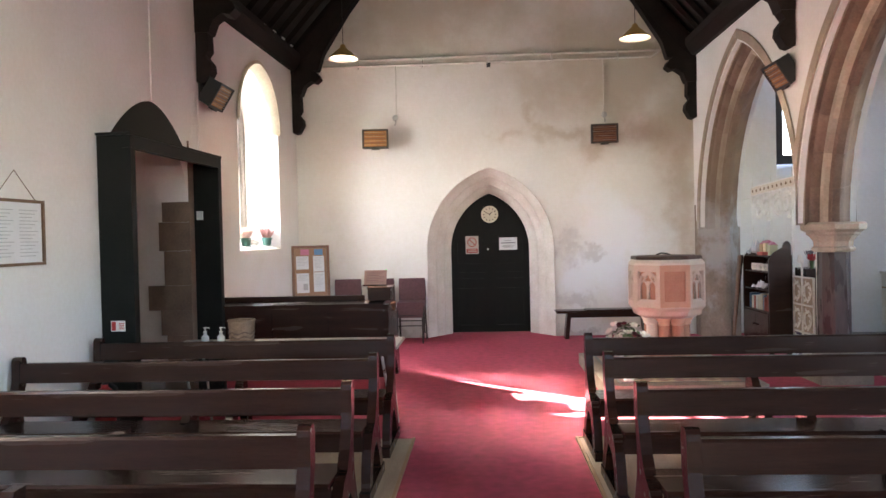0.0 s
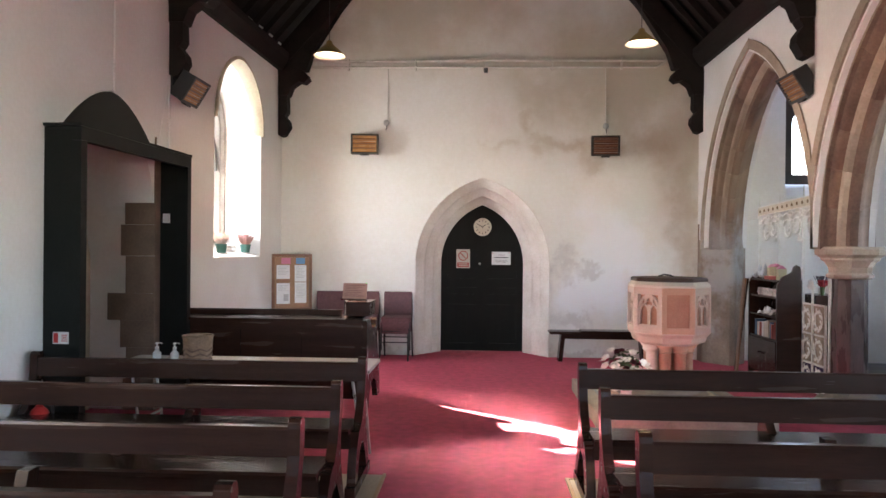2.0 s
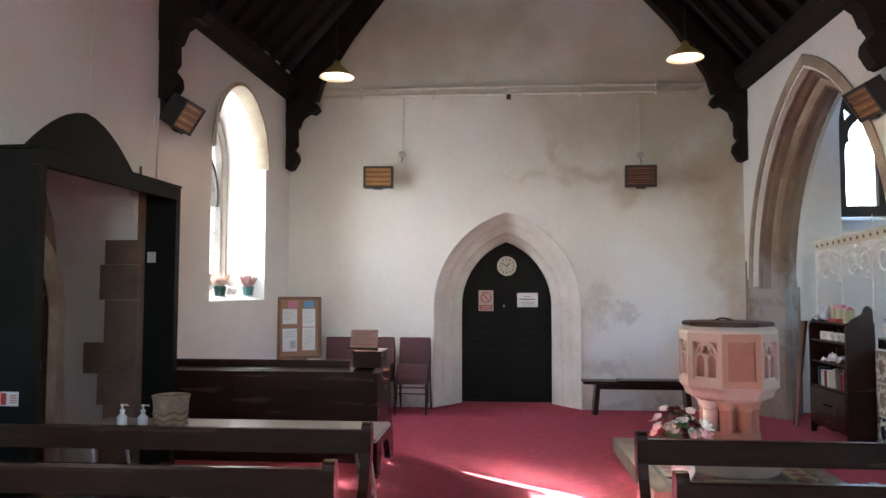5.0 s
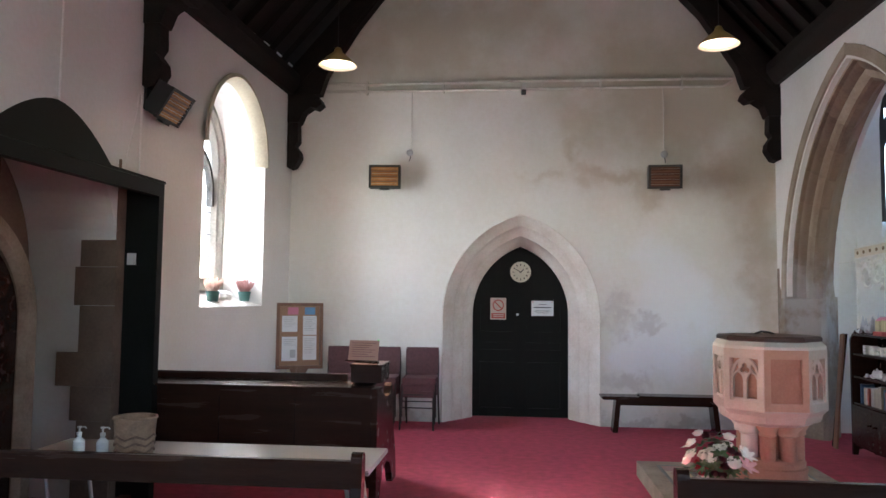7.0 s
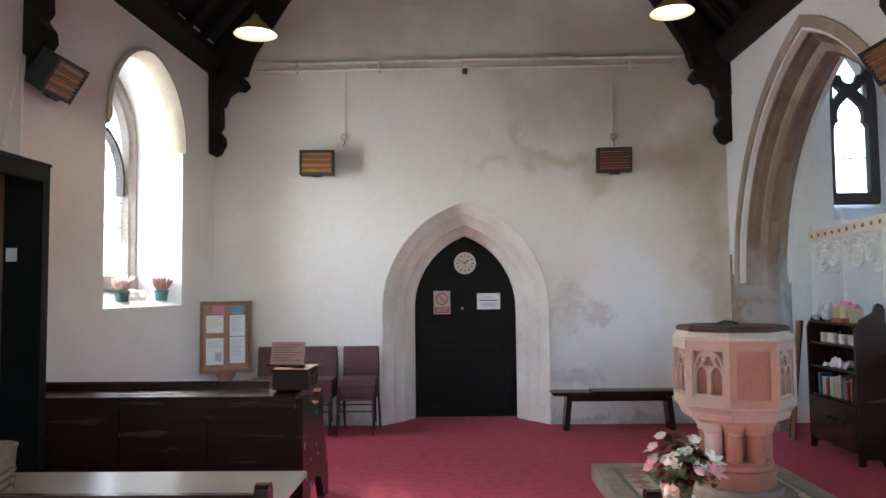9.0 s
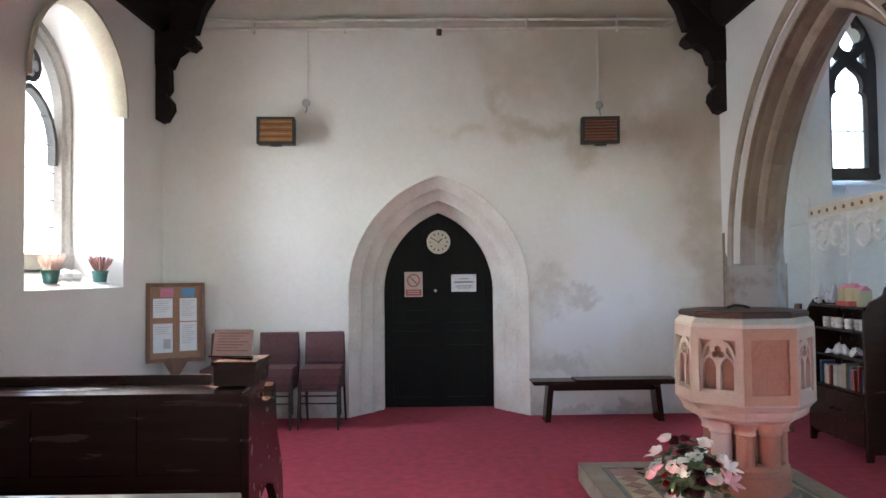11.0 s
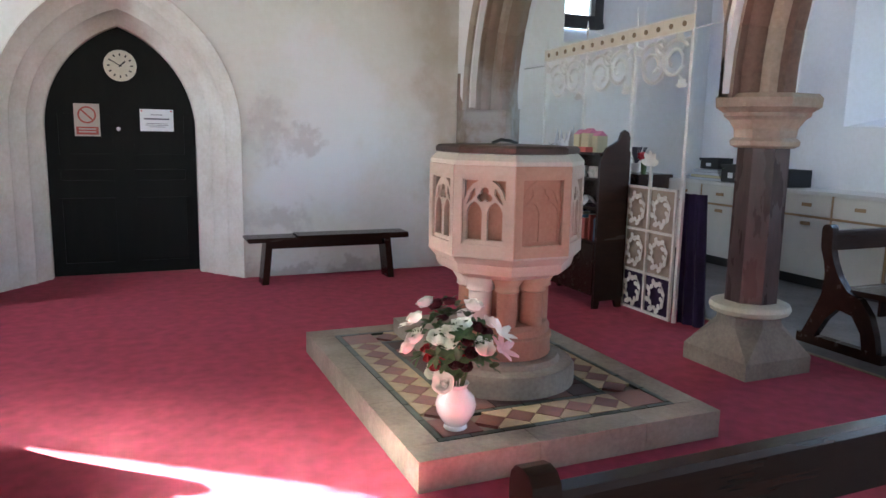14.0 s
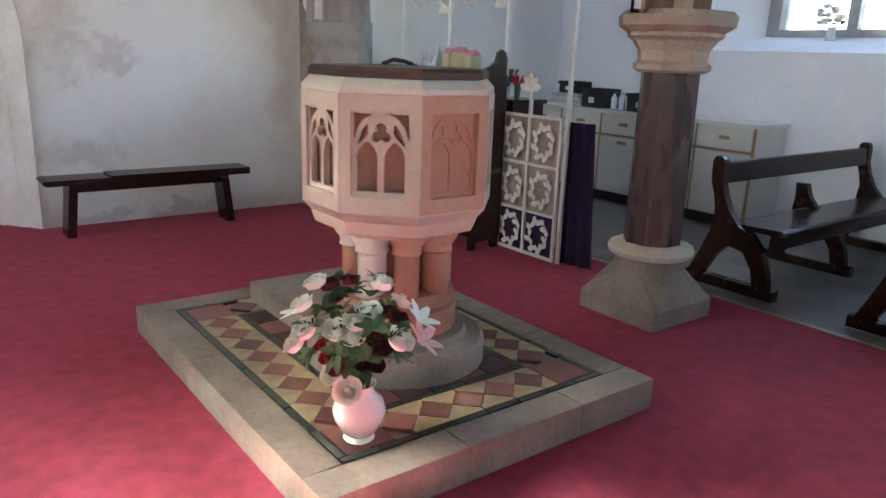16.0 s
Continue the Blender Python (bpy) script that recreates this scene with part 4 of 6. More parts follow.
# deep doorway: stone quoins, inner door with an arched stone head
q = thing("door_quoins", "brown stone quoins at the edge of a plastered reveal", "quoins", NM)
tagged(q, kind="structure")
M_quoin = mat("brown_quoin_stone", (0.21, 0.14, 0.10), (0.13, 0.088, 0.064), 4, 0.85, 0.35, 40)
for z0, z1, w in ((0.0, 0.30, 0.30), (0.30, 0.60, 0.27), (0.60, 0.86, 0.33), (0.86, 1.12, 0.46), (1.12, 1.48, 0.28), (1.48, 1.78, 0.33), (1.78, 2.06, 0.29), (2.06, 2.40, 0.40), (2.40, 2.62, 0.32)):
    part("quoin", box(-2.2 - w, -2.19, 6.776, 6.80, z0 + 0.001, z1 - 0.001), M_quoin, q, bevel=0.003)
part("quoin_face", box(-2.2, -2.188, 6.801, 6.879, 0.0, 2.40), M_quoin, q)
porch_door = tagged(thing("door_north", "dark wooden plank door under a stone arch inside the lobby", "door", NM), kind="structure")
part("door_leaf", prism(arch_line(6.02, 0.60, 0.0, 1.35, 2.05, 0.0, 10), -2.93, -2.88, 'x'), M_pew, porch_door)
for y in (5.6, 5.8, 6.0, 6.2, 6.4):
    part("plank_joint", box(-2.882, -2.874, y - 0.006, y + 0.006, 0.05, 1.7), M_black, porch_door)
part("arch_stone", arch_sweep(6.02, 0.75, 0.0, 1.35, 2.25, [(0.0, -2.94), (0.0, -2.83), (0.10, -2.83), (0.15, -2.87), (0.15, -2.94)], 'x'), M_stone, porch_door, "brown stone arch")
# quoin brown used here to paint the recess as dim
finish("wall_porch_back", box(-3.05, -2.945, 5.0, 7.1, -0.1, 3.0), M_quoin, label="wall behind the doorway, coloured dark brown for the dim recess", kind="structure", category="wall").matrix_world = NM
part("switch", box(-2.155, -2.09, 6.86, 6.879, 1.80, 1.89), M_white, lobby, "white switch")
part("latch", box(-2.19, -2.15, 5.181, 5.20, 1.18, 1.26), M_black, lobby)
sign = thing("fire_sign", "small white and red fire action sign", "sign", NM @ pose(-2.06, 5.129, 0.90, 0, 0, 0))
part("plate", box(-0.06, 0.06, -0.004, 0.0, -0.043, 0.043), M_white, sign)
M_red = plain("safety_red", (0.55, 0.03, 0.03), 0.45)
part("red_field", box(-0.053, -0.018, -0.006, -0.0041, -0.036, 0.036), M_red, sign)
for z in (0.03, 0.01, -0.01, -0.03):
    part("text_bar", box(0.008, 0.05, -0.006, -0.0041, z * 0.7 - 0.003, z * 0.7 + 0.003), M_red, sign)
ext = thing("fire_extinguisher", "red fire extinguisher standing by the lobby", "fire extinguisher", pose(-2.22, 4.80, 0.012))
part("cylinder", lathe([(0.07, 0.0), (0.075, 0.02), (0.075, 0.38), (0.05, 0.44), (0.025, 0.46), (0.025, 0.48)], 20), M_red, ext, smooth=True)
part("valve", lathe([(0.02, 0.48), (0.02, 0.52), (0.012, 0.54)], 10), M_black, ext)
part("hose", tube([(0.02, 0, 0.51), (0.09, 0, 0.46), (0.10, 0, 0.30), (0.095, 0, 0.16)], 0.010, 8), M_black, ext)

# ---- choir stall with its ledge, box and sign ----
stall = thing("choir_stall", "dark panelled wooden stall with a sloping book ledge and shaped end", "stall")
SL0, SR0 = -2.25, -0.36
for z0, z1 in ((0.34, 0.42), (0.79, 0.865)):
    part("panel_rail", box(SL0, SR0, 6.93, 6.97, z0, z1), M_pew, stall)
for x in (SL0, -1.62, -1.02, SR0 - 0.07):
    part("panel_stile", box(x, x + 0.07, 6.931, 6.969, 0.4205, 0.7895), M_pew, stall)
for xa, xb in ((SL0 + 0.03, -1.60), (-1.59, -1.0), (-0.99, SR0 - 0.03)):
    part("panel", box(xa, xb, 6.948, 6.962, 0.40, 0.81), M_pew, stall)
part("kick_board", box(SL0, SR0, 7.25, 7.27, 0.05, 0.40), M_pew, stall)
part("book_ledge", prism([(6.90, 0.866), (6.90, 0.885), (7.17, 0.905), (7.17, 0.886)], SL0, SR0, 'x'), M_pew, stall, "polished ledge", bevel=0.003)
part("back_rail", box(SL0, -0.60, 7.172, 7.20, 0.70, 0.955), M_pew, stall, bevel=0.006)
part("seat", box(SL0, SR0, 7.5, 7.85, 0.42, 0.45), M_pew, stall, bevel=0.005)
for x in (SL0, SR0 - 0.01):
    end = [(6.95, 0.0), (7.10, 0.0), (7.14, 0.10), (7.24, 0.20), (7.40, 0.24), (7.56, 0.19), (7.66, 0.08), (7.70, 0.0), (7.88, 0.0), (7.87, 0.12), (7.83, 0.27), (7.77, 0.38), (7.70, 0.50), (7.67, 0.65), (7.66, 0.78), (7.645, 0.825), (7.60, 0.845), (7.555, 0.825), (7.545, 0.79), (7.52, 0.765), (7.46, 0.755),
           (7.38, 0.76), (7.29, 0.78), (7.21, 0.82), (7.17, 0.865), (6.95, 0.865)]
    part("stall_end", prism(end, x, x + 0.055, 'x'), M_pew, stall, bevel=0.0025)
abox = thing("book_box", "dark wooden box on the end of the stall ledge", "box", pose(-0.42, 7.205, 0.907))
part("body", box(-0.12, 0.12, -0.175, 0.175, 0.0, 0.12), M_pew, abox, bevel=0.008)
part("lid", box(-0.127, 0.127, -0.183, 0.183, 0.1205, 0.14), M_pew, abox, "worn pale-edged lid", bevel=0.005)
M_copper = mat("pinkish_card", (0.50, 0.30, 0.24), (0.42, 0.24, 0.19), 10, 0.4, 0.05, 100)
msign = thing("notice_stand", "pinkish notice on a small folding stand", "sign", pose(-0.49, 7.22, 1.048, -14, 0, -8))
part("card", box(-0.125, 0.125, 0.0, 0.006, 0.01, 0.175), M_copper, msign)
part("ledge", box(-0.135, 0.135, -0.03, 0.012, 0.0, 0.0095), M_pew, msign)
M_ink = plain("faded_print", (0.25, 0.12, 0.10), 0.6)
for i in range(7):
    part("text_bar", box(-0.10, 0.10 - 0.03 * (i % 3), -0.0015, -0.0002, 0.15 - i * 0.018, 0.155 - i * 0.018), M_ink, msign)
M_lamp_green = emit("green_indicator", (0.1, 1.0, 0.3), 0.05)
part("indicator", lathe([(0.006, 0.176), (0.006, 0.182)], 8, cx=0.118), M_lamp_green, msign, "small green light")

# ---- folding table behind the pews ----
M_lam = mat("pale_laminate", (0.55, 0.50, 0.45), (0.53, 0.48, 0.43), 5, 0.25, 0.0, 60, rvar=0.02)
table = thing("folding_table", "pale laminate folding table with thin steel legs", "table")
part("tabletop", box(-1.90, 0.0, 5.06, 5.60, 0.69, 0.715), M_lam, table, bevel=0.004)
part("edge_band", box(-1.903, 0.003, 5.057, 5.603, 0.692, 0.708), M_grey_stone, table)
for x in (-1.75, -0.14):
    for y in (5.14, 5.52):
        part("leg", tube([(x, y, 0.69), (x + 0.05, y, 0.35), (x + 0.08, y, 0.0)], 0.011, 8), M_steel, table)
    part("leg_brace", tube([(x + 0.05, 5.14, 0.3), (x + 0.05, 5.52, 0.3)], 0.009, 8), M_steel, table)
M_wick = mat("woven_wicker", (0.30, 0.20, 0.135), (0.17, 0.11, 0.075), 20, 0.7, 0.5, 90)
M_wickd = mat("dark_wicker_bands", (0.16, 0.10, 0.07), (0.10, 0.06, 0.04), 20, 0.7, 0.5, 90)
basket = thing("wicker_basket", "round woven basket with a zigzag pattern, on the table", "basket", pose(-1.27, 5.17, 0.716))
part("body", lathe([(0.088, 0.0), (0.092, 0.01), (0.106, 0.205), (0.098, 0.205), (0.084, 0.012)], 36), M_wick, basket, smooth=True)
part("rim", tube([(0.105 * math.cos(i * math.pi / 16), 0.105 * math.sin(i * math.pi / 16), 0.21) for i in range(32)], 0.008, 8, closed=True), M_wick, basket, smooth=True)
for k in range(3):
    pts = []
    for i in range(49):
        t = 2 * math.pi * i / 48
        zz = 0.035 + 0.035 * k + 0.02 * abs((i % 8) - 4) / 4
        r = 0.0925 + 0.068 * zz
        pts.append((r * math.cos(t), r * math.sin(t), zz))
    part("zigzag_band", tube(pts, 0.006, 5), M_wickd, basket)
M_clear = plain("clear_plastic", (0.72, 0.76, 0.76), 0.15)
for x in (-1.56, -1.43):
    bt = thing("sanitiser_bottle", "small clear pump bottle with a white top", "bottle", pose(x, 5.14, 0.716))
    part("bottle", lathe([(0.028, 0.0), (0.03, 0.005), (0.03, 0.085), (0.012, 0.105), (0.012, 0.115)], 16), M_clear, bt, smooth=True)
    part("pump", lathe([(0.014, 0.115), (0.014, 0.13), (0.005, 0.132), (0.005, 0.15), (0.012, 0.152), (0.012, 0.16)], 12), M_white, bt, smooth=True)
    part("spout", tube([(0, 0, 0.156), (0.03, 0, 0.158), (0.038, 0, 0.150)], 0.004, 6), M_white, bt)

# ---- stacked chairs along the west wall ----
M_fab = mat("mauve_upholstery", (0.135, 0.062, 0.066), (0.09, 0.04, 0.044), 30, 0.9, 0.35, 250)
M_frame = plain("dark_bronze_steel", (0.025, 0.020, 0.018), 0.45, 0.3)


def chair(m, stacked):
    c = thing("stacking_chair", "mauve upholstered steel chair" + (", stacked on others" if stacked else " at the foot of a stack"), "chair", m, "stacked chairs")
    part("seat", box(-0.20, 0.20, -0.40, 0.0, 0.382, 0.457), M_fab, c, bevel=0.018)
    part("backrest", prism([(0.0, 0.56), (0.04, 0.56), (0.075, 0.77), (0.06, 0.79), (0.035, 0.78)], -0.20, 0.20, 'x'), M_fab, c, bevel=0.01)
    for s in (-1, 1):
        x = s * 0.195
        part("front_leg", tube([(x, -0.37, 0.40), (x * 1.03, -0.39, 0.0)], 0.011, 8), M_frame, c)
        part("back_leg", tube([(x, 0.06, 0.76), (x, 0.025, 0.45), (x * 1.03, 0.05, 0.2), (x * 1.05, 0.09, 0.0)], 0.011, 8), M_frame, c)
    part("stretcher", tube([(-0.197, -0.375, 0.26), (0.197, -0.375, 0.26)], 0.008, 6), M_frame, c)
    return c


for x in (-0.41, -0.89, -1.40):
    for k in range(3):
        chair(pose(x, 10.44 - 0.012 * k, 0.078 * k, 0, 0, 2 * (k - 1)), k > 0)

# ---- notice board on a stand ----
M_pine = mat("stained_pine", (0.22, 0.10, 0.05), (0.14, 0.062, 0.032), 6, 0.4, 0.15, 50, stretch=(3, 3, 0.5))
M_cork = mat("cork_board", (0.36, 0.21, 0.13), (0.28, 0.16, 0.10), 40, 0.9, 0.3, 200)
M_paper = mat("white_paper", (0.72, 0.74, 0.76), (0.66, 0.68, 0.70), 5, 0.35, 0.03, 40)
nb = thing("notice_board", "wood-framed cork notice board with pinned papers, on a stand", "notice board", pose(-1.93, 10.32, 0.0, -3, 0, 25))
for q in ((-0.29, 0.29, 1.44, 1.48), (-0.29, 0.29, 0.66, 0.70), (-0.29, -0.25, 0.701, 1.439), (0.25, 0.29, 0.701, 1.439)):
    part("frame_rail", box(q[0], q[1], -0.02, 0.03, q[2], q[3]), M_pine, nb, bevel=0.004)
part("cork", box(-0.249, 0.249, 0.0, 0.015, 0.701, 1.439), M_cork, nb)
for x0, x1, z0, z1 in ((-0.22, -0.03, 1.12, 1.32), (-0.22, -0.03, 0.76, 1.06), (0.04, 0.21, 1.08, 1.32), (0.04, 0.21, 0.77, 1.07)):
    sheet = part("paper", box(x0, x1, -0.004, -0.0005, z0, z1), M_paper, nb)
M_pinkp = plain("pink_leaflet", (0.62, 0.20, 0.30), 0.4)
M_bluep = plain("blue_leaflet", (0.12, 0.30, 0.55), 0.4)
part("leaflet", box(-0.15, -0.02, -0.006, -0.0005, 1.335, 1.425), M_pinkp, nb, "pink printed leaflet")
part("leaflet", box(0.06, 0.19, -0.006, -0.0005, 1.335, 1.425), M_bluep, nb, "blue printed leaflet")
M_grey = plain("grey_print", (0.46, 0.48, 0.50), 0.6)
for x0, x1, ztop, n in ((-0.20, -0.05, 1.29, 6), (0.06, 0.19, 1.29, 8), (-0.20, -0.05, 1.02, 4), (0.06, 0.19, 1.03, 9)):
    for i in range(n):
        part("text_bar", box(x0, x1 - 0.02 * (i % 3), -0.0055, -0.0042, ztop - i * 0.022, ztop + 0.006 - i * 0.022), M_grey, nb)
part("photo", box(-0.12, -0.05, -0.0055, -0.0042, 0.80, 0.90), M_grey, nb)
part("stem", box(-0.035, 0.035, -0.005, 0.03, 0.05, 0.659), M_pine, nb, bevel=0.004)
part("brace", prism([(-0.12, 0.659), (0.12, 0.659), (0.04, 0.52), (-0.04, 0.52)], 0.031, 0.05, 'y'), M_pine, nb)
part("foot", box(-0.25, 0.25, -0.05, 0.07, 0.0, 0.049), M_pine, nb, bevel=0.006)

# ---- long bench ----
bench = thing("bench", "long dark wooden bench with splayed legs against the wall", "bench", pose(2.50, 10.36, 0))
part("seat", prism([(-0.75, 0.405), (-0.73, 0.385), (0.75, 0.385), (0.75, 0.425), (-0.73, 0.425), (-0.75, 0.42)], -0.13, 0.13, 'y'), M_pew, bench, bevel=0.005)
part("repair_board", box(-0.30, 0.75, -0.125, 0.12, 0.4255, 0.437), M_pew, bench, bevel=0.003)
for s in (-1, 1):
    part("leg", prism([(s * 0.55 - 0.03, 0.384), (s * 0.55 + 0.03, 0.384), (s * 0.59 + 0.03, 0.0), (s * 0.59 - 0.03, 0.0)], -0.10, 0.10, 'y'), M_pew, bench, bevel=0.004)
part("stretcher", box(-0.56, 0.56, -0.012, 0.012, 0.31, 0.384), M_pew, bench)

# ---- clock, signs and latch on the door ----
clock = thing("wall_clock", "round cream clock with dark numerals on the door", "clock", pose(0.805, 11.196, 1.915))
M_dial = mat("cream_dial", (0.66, 0.63, 0.50), (0.58, 0.55, 0.42), 20, 0.35, 0.02, 80)


def disc(r0, r1, y0, y1, n=40):
    bm = bmesh.new()
    rings = [[bm.verts.new((r * math.sin(2 * math.pi * i / n), y, r * math.cos(2 * math.pi * i / n))) for i in range(n)] for r, y in ((r1, y1), (r1, y0), (r0, y0), (r0, y1))]
    for a, b in zip(rings, rings[1:] + rings[:1]):
        for i in range(n):
            bm.faces.new((a[i], a[(i + 1) % n], b[(i + 1) % n], b[i]))
    return bm


part("dial", disc(0.001, 0.125, -0.02, -0.001), M_dial, clock)
part("rim", disc(0.122, 0.138, -0.028, -0.0005), M_dial, clock, smooth=True)
for i in range(12):
    t = i * math.pi / 6
    bm = box(-0.006, 0.006, -0.0225, -0.0202, 0.085, 0.108)
    ob = part("numeral_bar", bm, M_black, clock)
    ob.matrix_basis = Matrix.Rotation(t, 4, 'Y')
for ang, ln, w in ((300, 0.085, 0.004), (48, 0.06, 0.006)):
    ob = part("hand_pointer", box(-w, w, -0.0255, -0.0235, -0.015, ln), M_black, clock)
    ob.matrix_basis = Matrix.Rotation(radians(ang), 4, 'Y')


s1 = thing("prohibition_sign", "white sign with a red crossed circle and a red panel", "sign", pose(0.51, 11.184, 1.425))
M_rsoft = plain("faded_red", (0.50, 0.10, 0.08), 0.5)
M_psign = plain("faded_white_board", (0.62, 0.54, 0.48), 0.5)
part("board", box(-0.105, 0.105, -0.004, -0.0005, -0.145, 0.145), M_psign, s1)
part("ring", disc(0.062, 0.076, -0.006, -0.0042), M_rsoft, s1)
ob = part("slash", box(-0.007, 0.007, -0.0062, -0.0042, -0.065, 0.065), M_rsoft, s1)
ob.matrix_basis = Matrix.Translation((0, 0, 0.045)) @ Matrix.Rotation(radians(-45), 4, 'Y')
s1.children[1].matrix_basis = Matrix.Translation((0, 0, 0.045))
part("red_panel", box(-0.09, 0.09, -0.006, -0.0042, -0.13, -0.06), M_rsoft, s1)
for z in (-0.08, -0.105):
    part("text_bar", box(-0.07, 0.07, -0.0072, -0.0062, z - 0.006, z + 0.006), M_psign, s1)
s2 = thing("door_notice", "white paper notice pinned to the door", "notice", pose(1.095, 11.184, 1.435))
part("sheet", box(-0.145, 0.145, -0.004, -0.0005, -0.10, 0.10), M_paper, s2)
M_txt = plain("dark_print", (0.05, 0.05, 0.08), 0.6)
for z, w, h in ((0.05, 0.05, 0.006), (0.012, 0.11, 0.012), (-0.03, 0.09, 0.004), (-0.045, 0.1, 0.004), (-0.06, 0.07, 0.004)):
    part("text_bar", box(-w, w, -0.0055, -0.0042, z - h / 2, z + h / 2), M_txt, s2)
for x in (-0.128, 0.128):
    part("pin", lathe([(0.008, -0.003), (0.006, 0.003)], 10), M_red, s2).matrix_basis = pose(x, -0.007, 0.085, 90, 0, 0)
latch = part("door_latch", lathe([(0.004, 0), (0.018, 0.003), (0.018, 0.02), (0.008, 0.03)], 14), M_steel, door, "small chrome lock", smooth=True)
latch.matrix_basis = pose(-0.035, -0.001, 1.35, 90, 0, 0)

# ---- pipes, rosettes and camera on the west wall ----
M_conduit = mat("painted_conduit", (0.70, 0.68, 0.62), (0.58, 0.55, 0.49), 8, 0.5, 0.1, 50)
pipes = thing("wall_conduit", "white painted conduit pipes along the gable wall", "pipe")
part("pipe", tube([(-1.80, WY - 0.04, 4.31), (-1.72, WY - 0.04, 4.245), (3.30, WY - 0.04, 4.235), (3.40, WY - 0.03, 4.30), (3.50, WY - 0.05, 4.40)], 0.020, 8), M_conduit, pipes)
part("pipe", tube([(-1.80, WY - 0.04, 4.37), (-1.2, WY - 0.04, 4.33), (1.0, WY - 0.04, 4.345), (3.42, WY - 0.04, 4.33), (3.52, WY - 0.05, 4.44)], 0.022, 8), M_conduit, pipes)
for x in (-1.2, -0.2, 0.8, 1.8, 2.8):
    part("saddle_clip", box(x - 0.012, x + 0.012, WY - 0.064, WY - 0.001, 4.20, 4.37), M_conduit, pipes)
part("drop_pipe", tube([(-0.61, WY - 0.015, 4.235), (-0.615, WY - 0.012, 3.47)], 0.007, 6), M_conduit, pipes)
part("drop_pipe", tube([(2.575, WY - 0.015, 4.235), (2.58, WY - 0.012, 3.42)], 0.007, 6), M_conduit, pipes)
for x, z in ((-0.63, 3.43), (2.58, 3.38)):
    rs = thing("junction_box", "small round grey cable junction box", "junction box", pose(x, WY, z, 90, 0, 0))
    part("cover", lathe([(0.042, 0.0), (0.044, 0.03), (0.034, 0.042), (0.0, 0.045)], 20, caps=False), M_steel, rs, smooth=True)
    part("cable", tube([(0, -0.03, 0.02), (0.01, -0.07, 0.03), (0.0, -0.12, 0.08)], 0.005, 6), M_black, rs)
cctv = thing("security_camera", "small white and black camera below the pipes", "camera", pose(0.83, WY - 0.03, 4.22))
part("mount", box(-0.03, 0.03, -0.03, 0.03, 0.0, 0.09), M_white, cctv, bevel=0.008)
part("lens_body", lathe([(0.026, 0.0), (0.03, 0.01), (0.03, 0.07)], 14), M_black, cctv).matrix_basis = pose(0, -0.01, -0.06, 15, 0, 0)

# ---- infra-red wall heaters ----
M_reflect = mat("brass_reflector", (0.50, 0.24, 0.09), (0.26, 0.11, 0.04), 5, 0.42, 0.05, 40, metal=0.85)
M_rod = plain("heater_rod", (0.20, 0.09, 0.05), 0.4)


# darker copy of the reflector colour, for the heater that catches no light
M_reflect_unlit = mat("dull_copper", (0.16, 0.062, 0.035), (0.08, 0.035, 0.022), 5, 0.5, 0.05, 40, metal=0.6)


def heater(m, label, shine=M_reflect):
    h = thing("infrared_heater", label, "heater", m, "infra-red heaters")
    part("case", box(-0.195, 0.195, 0.02, 0.15, -0.14, 0.14), M_black, h, bevel=0.008)
    for q in ((-0.20, 0.20, 0.118, 0.145), (-0.20, 0.20, -0.145, -0.118), (-0.20, -0.172, -0.117, 0.117), (0.172, 0.20, -0.117, 0.117)):
        part("rim", box(q[0], q[1], -0.005, 0.019, q[2], q[3]), M_black, h)
    part("reflector", box(-0.171, 0.171, 0.010, 0.0195, -0.117, 0.117), shine, h, "coppery reflector")
    for z in (-0.065, 0.0, 0.065):
        part("element", tube([(-0.165, 0.002, z), (0.165, 0.002, z)], 0.010, 8), M_rod, h)
    for z in (-0.095, -0.033, 0.033, 0.095):
        part("guard_wire", tube([(-0.17, -0.004, z), (0.17, -0.004, z)], 0.0022, 5), M_steel, h)
    part("foot_plate", box(-0.06, 0.06, 0.0, 0.06, -0.165, -0.146), M_black, h)
    part("wall_bracket", box(-0.05, 0.05, 0.151, 0.24, -0.05, 0.05), M_black, h)
    return h


heater(pose(-0.92, 10.43, 3.09, 0, 0, 4), "black-cased wall heater with glinting copper reflector")
heater(pose(2.55, 10.43, 3.065, 5, 0, -3), "black-cased wall heater with copper reflector coloured as unlit", M_reflect_unlit)
h3 = heater(pose(-2.135, 7.25, 3.14, 0, 0, 90) @ pose(0, 0, 0, 32, 0, 0), "black wall heater tilted down from its bracket")
h4 = heater(pose(3.80, 7.25, 3.17, 0, 0, -90) @ pose(0, 0, 0, 32, 0, 0), "black wall heater tilted down from its bracket")
for side, x, wx in ((1, -2.02, -2.33), (-1, 3.70, 3.92)):
    arm = thing("heater_arm", "black steel bracket fixed to the wall", "bracket")
    part("bar", tube([(wx, 7.15, 3.22), (x - side * 0.12, 7.30, 3.20)], 0.03, 8), M_black, arm)
    part("plate", box(min(wx, wx + side * 0.02), max(wx, wx + side * 0.02), 7.08, 7.22, 3.13, 3.30), M_black, arm)

